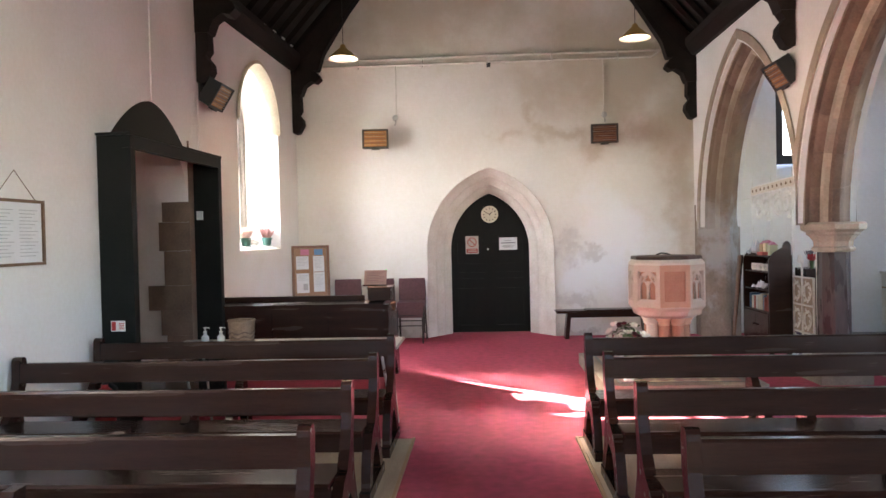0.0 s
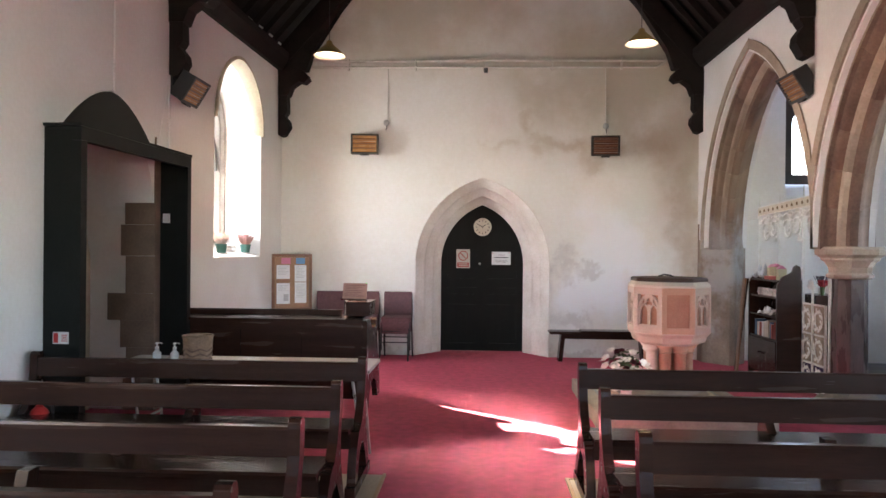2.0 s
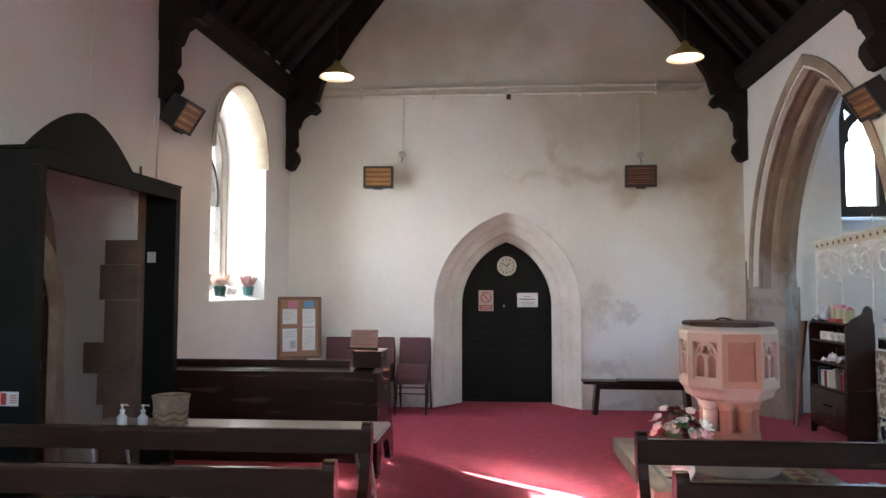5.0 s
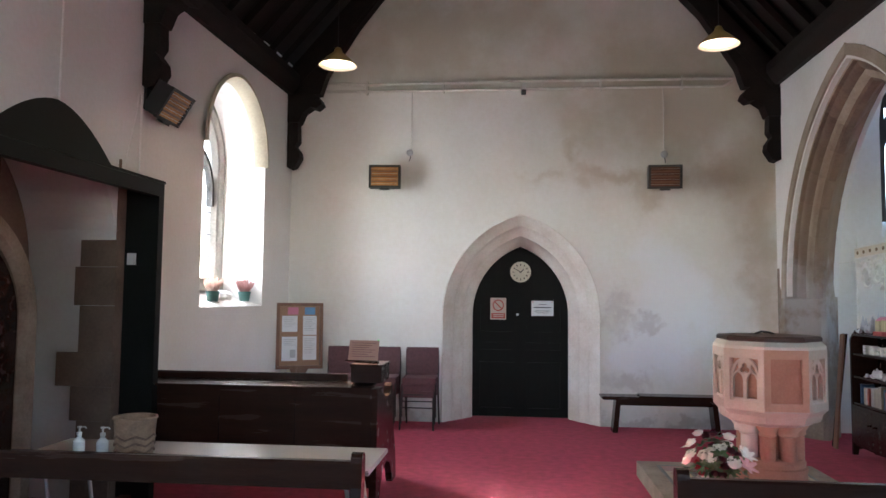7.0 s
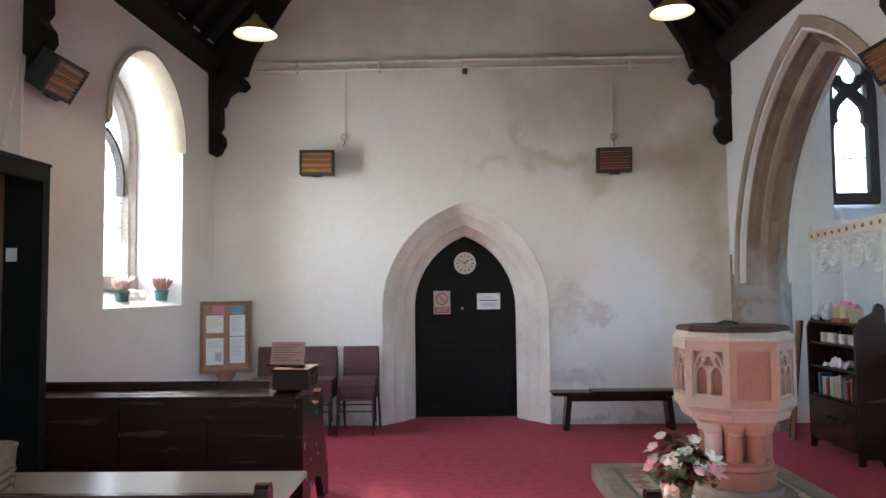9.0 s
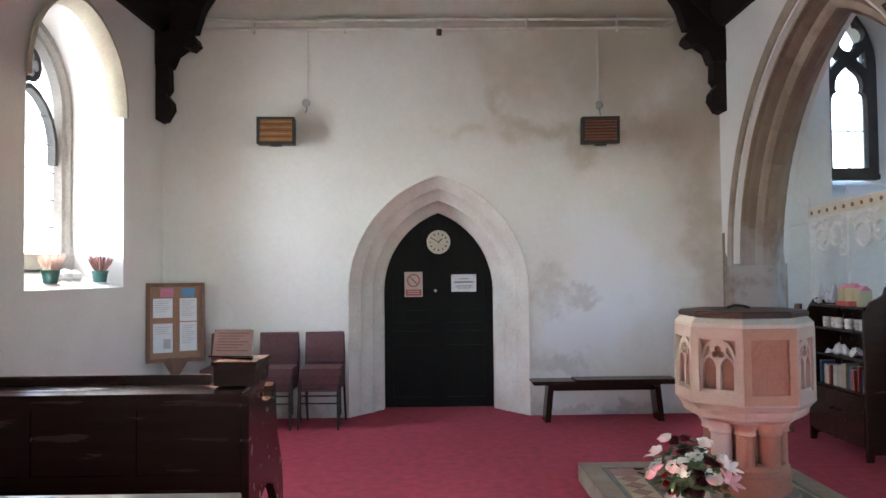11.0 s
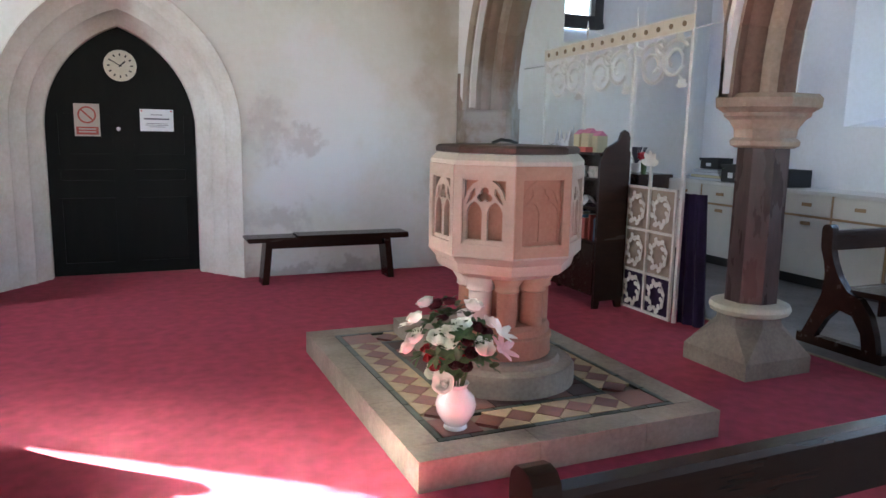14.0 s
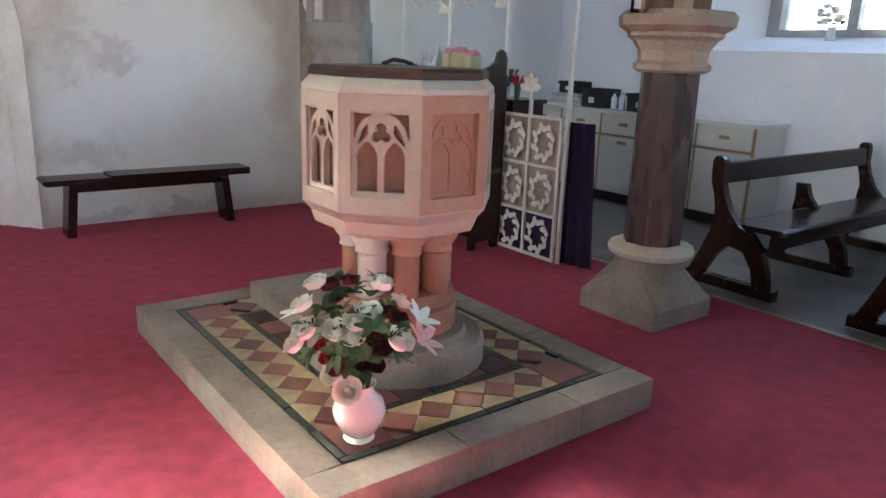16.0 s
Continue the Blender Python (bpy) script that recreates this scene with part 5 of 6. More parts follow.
# ---- pendant lamps ----
M_shade = mat("brass_shade", (0.55, 0.38, 0.14), (0.40, 0.26, 0.09), 8, 0.5, 0.05, 60, metal=0.4)
M_inner = mat("white_shade_inside", (0.85, 0.82, 0.74), (0.80, 0.77, 0.70), 8, 0.5, 0.02, 60)
M_bulb = emit("lit_bulb", (1.0, 0.84, 0.58), 0.22)
for x, y, z in ((-0.88, 7.77, 3.65), (2.46, 7.77, 3.76)):
    lp = thing("pendant_lamp", "conical brass pendant lamp, lit, on a long flex", "lamp", pose(x, y, z))
    part("shade", lathe([(0.172, 0.0), (0.165, 0.012), (0.10, 0.075), (0.04, 0.125), (0.028, 0.16), (0.012, 0.17)], 32, caps=False), M_shade, lp, "brass cone", smooth=True)
    part("shade_lining", lathe([(0.170, 0.001), (0.160, 0.012), (0.095, 0.072), (0.035, 0.12)], 32, caps=False), M_inner, lp, "white inside of the shade", smooth=True)
    part("bulb", lathe([(0.0005, 0.006), (0.10, 0.010), (0.135, 0.022), (0.10, 0.05), (0.03, 0.09)], 24), M_bulb, lp, "glowing warm bulb", smooth=True)
    top = 8.06 - abs(x - 0.83) * 1.13 - z
    part("flex", tube([(0, 0, 0.165), (0, 0, top)], 0.004, 6), M_black, lp)
    pl = new("lamp_light", bpy.data.lights.new("lamp_light", 'SPOT'))
    pl.data.energy, pl.data.color, pl.data.spot_size, pl.data.spot_blend, pl.data.shadow_soft_size = 0.9, (1.0, 0.74, 0.45), radians(150), 0.5, 0.06
    pl.matrix_world = pose(x, y, z - 0.01)

# ---- north wall: conduits, picture, pots on the sill ----
nc = thing("wall_cable", "thin painted cable run down the plaster", "cable", NM)
part("cable", tube([(-2.19, 6.04, 2.88), (-2.19, 6.04, 4.2)], 0.008, 6), M_wall, nc)
part("cable", tube([(-2.19, 6.80, 2.46), (-2.19, 6.98, 3.05), (-2.19, 7.0, 3.2)], 0.004, 5), M_wall, nc)
part("cable", tube([(-2.19, 7.05, 2.3), (-2.19, 7.05, 3.2)], 0.009, 6), M_wall, nc)
part("switch_box", box(-2.2, -2.165, 7.22, 7.28, 1.15, 1.30), M_white, nc, bevel=0.006)
pic = thing("framed_list", "framed paper list hung from a cord on the wall", "picture", pose(-2.435, 4.12, 1.655, 0, 0, -2.18))
M_gilt = mat("thin_oak_frame", (0.20, 0.11, 0.06), (0.12, 0.07, 0.04), 10, 0.4, 0.1, 60)
for q in ((-0.28, 0.28, 0.205, 0.225), (-0.28, 0.28, -0.225, -0.205), (-0.28, -0.26, -0.204, 0.204), (0.26, 0.28, -0.204, 0.204)):
    part("frame_rail", box(0.0, 0.025, q[0], q[1], q[2], q[3]), M_gilt, pic, bevel=0.003)
part("sheet", box(0.004, 0.010, -0.2595, 0.2595, -0.204, 0.204), M_paper, pic)
for i in range(14):
    for a, b in ((-0.22, -0.03), (0.03, 0.22)):
        part("text_bar", box(0.0102, 0.011, a, b - 0.03 * (i % 3), 0.15 - i * 0.024, 0.155 - i * 0.024), M_grey, pic)
part("cord", tube([(0.01, -0.20, 0.225), (0.004, 0.0, 0.42), (0.01, 0.20, 0.225)], 0.003, 5), M_gilt, pic)
M_pot = plain("teal_plant_pot", (0.05, 0.16, 0.14), 0.4)
M_heath = mat("dried_pink_heather", (0.48, 0.25, 0.24), (0.30, 0.15, 0.12), 30, 0.9, 0.2, 150)
M_heathw = mat("pale_pink_heather", (0.66, 0.50, 0.45), (0.45, 0.30, 0.26), 30, 0.9, 0.2, 150)


def heather(m, mat_f, lab):
    p = thing("heather_pot", lab, "pot plant", m)
    part("pot", lathe([(0.05, 0.0), (0.055, 0.01), (0.068, 0.10), (0.074, 0.105), (0.074, 0.125), (0.06, 0.125)], 20), M_pot, p, smooth=True)
    part("saucer", lathe([(0.07, 0.0), (0.085, 0.012), (0.08, 0.014)], 20), M_white, p)
    bm = bmesh.new()
    for i in range(90):
        a, s = rnd.uniform(0, 6.28), rnd.uniform(0.2, 1.0)
        out = Vector((math.cos(a) * s * 0.75, math.sin(a) * s * 0.75, 1.0)).normalized()
        ln = rnd.uniform(0.10, 0.17)
        base = Vector((math.cos(a) * 0.04 * s, math.sin(a) * 0.04 * s, 0.115))
        tube([base, base + out * ln * 0.6, base + out * ln + Vector((0, 0, 0.01))], [0.005, 0.008, 0.002], 5, bm)
    part("heather", bm, mat_f, p, "spiky dried heather")
    return p


sx = NX - 0.16
heather(NM @ pose(sx, 8.80, 1.485), M_heathw, "pale pink heather in a teal pot on the sill")
heather(NM @ pose(sx, 9.62, 1.485), M_heath, "pink heather in a teal pot on the sill")
for y, s in ((9.05, 0.06), (9.2, 0.07), (9.36, 0.065)):
    j = thing("china_ornament", "small white china ornament on the window sill", "ornament", NM @ pose(sx - 0.1, y, 1.505))
    part("body", lathe([(s * 0.6, 0.0), (s, s * 0.6), (s * 0.9, s * 1.2), (s * 0.4, s * 1.6), (0.01, s * 1.7)], 18), M_white, j, smooth=True)

# ---- bookcase by the arcade ----
case = thing("bookcase", "dark wooden bookcase with scrolled ends, half-full shelves", "bookcase", pose(4.20, 8.55, 0))
endp = [(0.0, 0.0), (0.05, 0.0), (0.06, 0.06), (0.20, 0.06), (0.22, 0.0), (0.27, 0.0), (0.27, 1.36), (0.255, 1.40), (0.22, 1.42), (0.19, 1.40), (0.17, 1.34), (0.12, 1.31), (0.06, 1.28), (0.02, 1.22), (0.0, 1.18)]
for y in (0.0, 0.86):
    part("end_panel", prism(endp if y == 0 else [(x, min(z, 1.30)) for x, z in endp], y, y + 0.03, 'y'), M_pew, case, bevel=0.004)
for z in (0.10, 0.52, 0.79, 1.02, 1.22):
    part("shelf", box(0.01, 0.265, 0.031, 0.859, z, z + 0.02), M_pew, case)
part("back_board", box(0.266, 0.28, 0.0, 0.89, 0.08, 1.25), M_pew, case)
for y0, y1 in ((0.032, 0.445), (0.45, 0.858)):
    dr = part("cupboard_door", box(-0.006, 0.009, y0, y1, 0.125, 0.515), M_pew, case, bevel=0.003)
    part("knob", lathe([(0.006, 0), (0.012, 0.012), (0.008, 0.02)], 10), M_pew, dr).matrix_basis = pose(-0.008, y1 - 0.05 if y0 < 0.2 else y0 + 0.05, 0.35, 0, -90, 0)
M_mug = mat("patterned_china", (0.70, 0.70, 0.66), (0.42, 0.50, 0.44), 28, 0.25, 0.02, 80, blend=(0.38, 0.52))
for y, x in ((8.70, 4.28), (8.79, 4.30), (8.90, 4.28), (9.06, 4.28), (9.14, 4.30), (9.24, 4.28)):
    mg = thing("mug", "white china mug with green pattern on the shelf", "mug", pose(x, y, 1.041, 0, 0, rnd.uniform(120, 240)), "mugs on the shelf")
    part("cup", lathe([(0.030, 0.0), (0.034, 0.004), (0.037, 0.085), (0.034, 0.085), (0.031, 0.008)], 18), M_mug, mg, smooth=True)
    part("mug_handle", tube([(0.035, 0, 0.07), (0.058, 0, 0.062), (0.060, 0, 0.035), (0.034, 0, 0.02)], 0.005, 6), M_mug, mg, smooth=True)
y = 8.62
cols = [(0.50, 0.45, 0.35), (0.08, 0.06, 0.10), (0.45, 0.40, 0.33), (0.10, 0.20, 0.32), (0.30, 0.30, 0.28), (0.05, 0.12, 0.22), (0.40, 0.10, 0.08), (0.55, 0.55, 0.52)]
M_books = [mat("book_cover", c, tuple(v * 0.7 for v in c), 12, 0.5, 0.1, 90) for c in cols]
while y < 9.3:
    w, h = rnd.uniform(0.015, 0.04), rnd.uniform(0.15, 0.215)
    bk = thing("book", "upright book on the lower shelf", "book", pose(4.235, y, 0.541), "books on the shelf")
    mm = rnd.choice(M_books)
    part("cover", box(0.0, 0.13, 0.0, w, 0.0, h), mm, bk, bevel=0.002)
    part("pages", box(0.004, 0.126, 0.003, w - 0.003, h - 0.001, h + 0.0015), M_paper, bk)
    y += w + rnd.choice((0.001, 0.002, 0.05))


def crumpled(w, d, h, seed):
    """A crumpled sheet or bag."""
    bm = bmesh.new()
    n = 9
    r = random.Random(seed)
    g = [[bm.verts.new(((i / (n - 1) - 0.5) * w, (j / (n - 1) - 0.5) * d, h * abs(r.gauss(0, 0.5)) * (1 - abs(i / (n - 1) - 0.5)) + 0.002)) for j in range(n)] for i in range(n)]
    for i in range(n - 1):
        for j in range(n - 1):
            bm.faces.new((g[i][j], g[i + 1][j], g[i + 1][j + 1], g[i][j + 1]))
    return bm


cl = thing("crumpled_paper", "crumpled white paper lying on the shelf", "paper", pose(4.30, 8.95, 0.812))
part("sheet", crumpled(0.20, 0.40, 0.09, 3), M_paper, cl)
M_poly = mat("clear_polythene", (0.62, 0.64, 0.66), (0.50, 0.52, 0.54), 10, 0.12, 0.1, 60)
bag = thing("polythene_bag", "clear crumpled polythene bag on the bookcase", "bag", pose(4.33, 9.22, 1.242))
part("bag", crumpled(0.24, 0.26, 0.22, 9), M_poly, bag)
M_carton = plain("cream_carton", (0.55, 0.50, 0.30), 0.5)
for y, w, h in ((8.76, 0.07, 0.13), (8.90, 0.10, 0.15), (9.02, 0.08, 0.14)):
    ct = thing("carton", "small cream and pink packet on the bookcase", "packet", pose(4.33, y, 1.241))
    part("box", box(-0.05, 0.05, -w / 2, w / 2, 0, h), M_carton, ct, bevel=0.003)
    part("top_flap", prism([(-0.05, h), (0.05, h), (0.0, h + 0.04)], -w / 2, w / 2, 'y'), M_pinkp, ct)
rb = thing("red_box", "flat dark red box on the bookcase", "box", pose(4.25, 8.87, 1.241))
part("lid", box(-0.04, 0.04, -0.09, 0.09, 0.0, 0.04), M_rsoft, rb, bevel=0.003)
rf = thing("red_flowers", "small bunch of red flowers on the dark cabinet", "flowers", pose(4.84, 8.83, 1.0605))
part("holder", lathe([(0.02, 0.0), (0.028, 0.10), (0.024, 0.10)], 12), M_leaf, rf)
bm = bmesh.new()
for i in range(12):
    a = rnd.uniform(0, 6.28)
    tube([(0, 0, 0.09), (0.05 * math.cos(a), 0.05 * math.sin(a), 0.13 + rnd.uniform(0, 0.05))], [0.003, 0.016], 6, bm)
part("blooms", bm, M_fr, rf)
for i, (y, lean) in enumerate(((9.72, 0.10), (9.80, 0.14))):
    pl = thing("leaning_board", "plain board leaning by the bookcase", "board", pose(4.14 + 0.02 * i, y, 0))
    part("board", prism([(0.0, 0.0), (0.02, 0.0), (0.02 + lean, 1.22), (lean, 1.22)], -0.05, 0.03, 'y'), M_pew if i else M_pine, pl)
cab = thing("low_cabinet", "dark wooden cabinet behind the white screen", "cabinet", pose(4.90, 8.98, 0))
part("body", box(-0.16, 0.16, -0.22, 0.22, 0.0, 1.03), M_pew, cab, bevel=0.006)
part("top", box(-0.18, 0.18, -0.24, 0.24, 1.0305, 1.06), M_pew, cab, bevel=0.005)
lv = thing("lavender_pot", "small pot of grey-green lavender", "pot plant", pose(4.93, 9.05, 1.0605))
part("pot", lathe([(0.035, 0), (0.045, 0.08), (0.038, 0.08)], 14), M_white, lv, smooth=True)
bm = bmesh.new()
for i in range(40):
    a, s = rnd.uniform(0, 6.28), rnd.uniform(0.1, 0.6)
    tube([(0, 0, 0.07), (0.10 * s * math.cos(a), 0.10 * s * math.sin(a), 0.15), (0.16 * s * math.cos(a), 0.16 * s * math.sin(a), 0.22)], [0.002, 0.003, 0.004], 4, bm)
part("sprigs", bm, mat("lavender_sprigs", (0.12, 0.14, 0.12), (0.10, 0.07, 0.14), 30, 0.8, 0.1, 90), lv)

# ---- white wrought-iron screen ----
M_iron = mat("white_painted_iron", (0.76, 0.75, 0.70), (0.66, 0.63, 0.55), 12, 0.4, 0.15, 120)
M_cream = mat("cream_painted_band", (0.72, 0.66, 0.54), (0.62, 0.55, 0.44), 12, 0.5, 0.1, 90)
M_linen = mat("beige_cloth", (0.42, 0.34, 0.26), (0.33, 0.26, 0.20), 20, 0.9, 0.3, 300)
M_purple = mat("purple_velvet", (0.032, 0.014, 0.065), (0.018, 0.008, 0.036), 6, 0.85, 0.3, 120)
GX = 4.53
scr = thing("iron_screen", "white painted wrought-iron screen with scrollwork and a cream band", "screen")


def zt(y):
    return 2.16 + (9.95 - y) * 0.035


for y in (9.95, 9.30, 8.63, 7.99):
    part("post", box(GX - 0.012, GX + 0.012, y - 0.012, y + 0.012, 0.0, zt(y)), M_iron, scr)
    part("spike", tube([(GX, y, zt(y)), (GX, y, zt(y) + 0.11), (GX, y, zt(y) + 0.16)], [0.011, 0.009, 0.002], 8), M_iron, scr)
part("top_band", prism([(7.97, zt(7.97) - 0.11), (9.97, zt(9.97) - 0.11), (9.97, zt(9.97)), (7.97, zt(7.97))], GX - 0.018, GX - 0.0125, 'x'), M_cream, scr, "cream band with pierced flowers")
part("band_edge", tube([(GX - 0.02, 7.97, zt(7.97)), (GX - 0.02, 9.97, zt(9.97))], 0.006, 6), M_iron, scr)
part("band_edge", tube([(GX - 0.02, 7.97, zt(7.97) - 0.11), (GX - 0.02, 9.97, zt(9.97) - 0.11)], 0.006, 6), M_iron, scr)
M_rust = plain("dull_bronze_flower", (0.22, 0.15, 0.08), 0.6)
for i in range(14):
    y = 8.07 + i * 0.14
    ro = part("rosette", disc(0.004, 0.020, -0.006, 0.0, 10), M_rust, scr)
    ro.matrix_basis = Matrix.Translation((GX - 0.019, y, zt(y) - 0.055)) @ pose(0, 0, 0, 0, 0, -90)
part("tie_rod", tube([(GX, 7.99, zt(7.99) - 0.10), (GX - 0.02, 7.45, zt(7.99) - 0.08)], 0.006, 6), M_iron, scr)
part("tie_rod", tube([(GX, 9.95, zt(9.95) - 0.14), (GX - 0.05, 10.30, zt(9.95) - 0.15)], 0.006, 6), M_iron, scr)


def scroll(cy, cz, r, turns, start, flip, r1=0.015):
    pts = []
    n = int(26 * turns)
    for i in range(n + 1):
        t = start + flip * 2 * math.pi * turns * i / n
        rr = r * (1 - 0.72 * i / n)
        pts.append((GX, cy + rr * math.cos(t), cz + rr * math.sin(t)))
    return tube(pts, r1, 6)


def leaf_shape(y, z, s, m_parent):
    bm = bmesh.new()
    for k in range(5):
        a = math.pi / 2 + (k - 2) * 0.7
        petal(bm, Vector((GX - 0.004, y, z)), Vector((0, math.cos(a), math.sin(a))), Vector((-1, 0, 0)), s, s * 0.28, 0.15)
    return part("leaf", bm, M_iron, m_parent, "white painted leaf")


for a, b in ((8.63, 7.99), (9.30, 8.63), (9.95, 9.30)):
    mid, w = (a + b) / 2, (a - b)
    zc = zt(mid) - 0.32
    part("scroll", scroll(mid + 0.16 * w, zc, 0.175, 1.6, 0.6, 1), M_iron, scr)
    part("scroll", scroll(mid - 0.22 * w, zc + 0.03, 0.155, 1.6, 2.6, -1), M_iron, scr)
    part("scroll", scroll(mid + 0.02 * w, zc + 0.14, 0.07, 1.2, 4.2, 1), M_iron, scr)
    part("bar", tube([(GX, a, zc + 0.18), (GX, a - 0.12 * w, zc + 0.10), (GX, mid + 0.28 * w, zc - 0.04)], 0.008, 6), M_iron, scr)
    part("bar", tube([(GX, b, zc + 0.18), (GX, b + 0.06, zc + 0.17), (GX, b + 0.12, zc + 0.08)], 0.008, 6), M_iron, scr)
    part("drop_bar", tube([(GX, mid - 0.3 * w, zc - 0.08), (GX, mid - 0.38 * w, zc - 0.13)], 0.006, 6), M_iron, scr)
    leaf_shape(mid - 0.38 * w, zc - 0.16, 0.06, scr)
    leaf_shape(mid + 0.40 * w, zc + 0.10, 0.05, scr)
    leaf_shape(b + 0.13, zc + 0.17, 0.06, scr)
gate = thing("iron_gate", "low white wrought-iron gate with flower rings over beige cloth", "gate")
for y in (8.58, 8.31, 8.01):
    part("upright", box(GX - 0.045, GX - 0.025, y - 0.01, y + 0.01, 0.01, 0.99 if y != 8.31 else 1.17), M_iron, gate)
for z in (0.02, 0.325, 0.655, 0.985):
    part("cross_bar", box(GX - 0.047, GX - 0.023, 8.0, 8.59, z - 0.009, z + 0.009), M_iron, gate)
leaf = leaf_shape(8.31, 1.17, 0.10, gate)
leaf.matrix_basis = Matrix.Translation((-0.035, 0, 0))
for z0 in (0.17, 0.49, 0.82):
    for y0 in (8.445, 8.16):
        part("flower_ring", tube([(GX - 0.036, y0 + 0.085 * math.cos(t * math.pi / 10), z0 + 0.105 * math.sin(t * math.pi / 10)) for t in range(20)], 0.006, 6, closed=True), M_iron, gate)
        bm = bmesh.new()
        for k in range(8):
            t = k * math.pi / 4 + 0.3
            c = Vector((GX - 0.042, y0 + 0.078 * math.cos(t), z0 + 0.098 * math.sin(t)))
            petal(bm, c, Vector((0, math.cos(t + 0.9), math.sin(t + 0.9))), Vector((-1, 0, 0)), 0.05, 0.022, 0.2)
            petal(bm, c, Vector((0, math.cos(t - 2.2), math.sin(t - 2.2))), Vector((-1, 0, 0)), 0.04, 0.02, 0.2)
        part("leaf_garland", bm, M_iron, gate)
part("cloth", box(GX - 0.016, GX - 0.013, 8.02, 8.58, 0.33, 0.98), M_linen, gate, "beige cloth backing")
part("dark_cloth", box(GX - 0.016, GX - 0.013, 8.02, 8.58, 0.015, 0.325), M_purple, gate, "dark purple cloth backing")
bm = bmesh.new()
n = 26
for i in range(n + 1):
    u = i / n
    y = 8.00 - 0.20 * u
    xx = GX + 0.02 + 0.05 * u + 0.015 * math.sin(u * 17)
    for z in (0.0, 0.97):
        bm.verts.new((xx + 0.02 * (1 - z), y - 0.05 * (1 - z) * u, z))
bm.verts.ensure_lookup_table()
for i in range(n):
    bm.faces.new((bm.verts[2 * i], bm.verts[2 * i + 2], bm.verts[2 * i + 3], bm.verts[2 * i + 1]))
bmesh.ops.solidify(bm, geom=bm.faces[:], thickness=0.012)
finish("purple_curtain", bm, M_purple, smooth=True, label="folded dark purple velvet cloth hanging behind the gate", category="curtain")

# ---- fitted cupboards along the aisle wall ----
M_cab = mat("cream_laminate_doors", (0.66, 0.63, 0.55), (0.60, 0.57, 0.49), 4, 0.4, 0.03, 60)
M_trim = mat("oak_edge_trim", (0.38, 0.24, 0.11), (0.30, 0.18, 0.08), 8, 0.45, 0.1, 60)
M_top = mat("white_worktop", (0.70, 0.68, 0.63), (0.62, 0.60, 0.55), 6, 0.35, 0.02, 80)
CX = 6.64
y = 7.87
for i in range(5):
    w = 0.547
    cu = thing("base_cupboard", "cream laminate base cupboard with drawer and oak trim", "cupboard", pose(CX, y, 0), "fitted cupboards")
    part("carcass", box(0.02, 0.50, 0.001, w - 0.001, 0.10, 0.87), M_cab, cu)
    part("plinth_board", box(0.06, 0.48, 0.001, w - 0.001, 0.0, 0.099), M_black, cu)
    part("trim_rail", box(0.0, 0.019, 0.0, w, 0.655, 0.675), M_trim, cu)
    part("trim_stile", box(0.0, 0.019, 0.0, 0.018, 0.10, 0.654), M_trim, cu)
    part("trim_stile", box(0.0, 0.019, 0.0, 0.018, 0.676, 0.87), M_trim, cu)
    dw = part("drawer_front", box(-0.002, 0.019, 0.024, w - 0.004, 0.68, 0.865), M_cab, cu, bevel=0.003)
    dd = part("cupboard_door", box(-0.002, 0.019, 0.024, w - 0.004, 0.105, 0.65), M_cab, cu, bevel=0.003)
    for par, zc in ((dw, 0.775), (dd, 0.60)):
        part("cup_pull", box(-0.014, -0.0021, w / 2 - 0.05, w / 2 + 0.05, zc - 0.016, zc + 0.016), M_trim, par, "recessed brown pull", bevel=0.003)
    y += w
finish("worktop", box(CX - 0.02, 7.14, 7.85, 10.62, 0.872, 0.905), M_top, bevel=0.004, label="pale worktop over the fitted cupboards", category="worktop")


def crate(m, w, d, h, mat_c, label):
    c = thing("storage_crate", label, "crate", m)
    part("base", box(-w / 2, w / 2, -d / 2, d / 2, 0, 0.01), mat_c, c)
    for q in ((-w / 2, w / 2, -d / 2, -d / 2 + 0.01), (-w / 2, w / 2, d / 2 - 0.01, d / 2), (-w / 2, -w / 2 + 0.01, -d / 2 + 0.01, d / 2 - 0.01), (w / 2 - 0.01, w / 2, -d / 2 + 0.01, d / 2 - 0.01)):
        part("side", box(*q, 0.0105, h), mat_c, c)
    part("rim", box(-w / 2 - 0.012, -w / 2 - 0.001, -d / 2 - 0.012, d / 2 + 0.012, h - 0.03, h), mat_c, c)
    part("label_card", box(-w / 2 - 0.004, -w / 2 - 0.001, -0.03, 0.04, h * 0.25, h * 0.55), M_paper, c)
    return c


crate(pose(6.85, 9.12, 0.906), 0.30, 0.30, 0.17, M_black, "black plastic crate on the worktop")
crate(pose(6.84, 9.72, 0.906), 0.28, 0.27, 0.19, M_black, "black plastic crate holding greenery on the worktop")
greens = thing("crate_greenery", "dark green foliage heaped in the black crate", "foliage", pose(6.84, 9.72, 0.918))
for i in range(9):
    ob = part("leaf_spray", leaf_spray(0.06), M_leaf, greens)
    ob.matrix_basis = Matrix.Translation((0.09 * (i % 3 - 1), 0.08 * (i // 3 - 1), 0.13 + 0.02 * (i % 2)))
crate(pose(6.88, 10.12, 1.03), 0.22, 0.26, 0.12, M_black, "shallow black basket on stacked trays")
tr = thing("stacked_trays", "stack of clear and yellow plastic trays", "trays", pose(6.87, 10.1, 0.906))
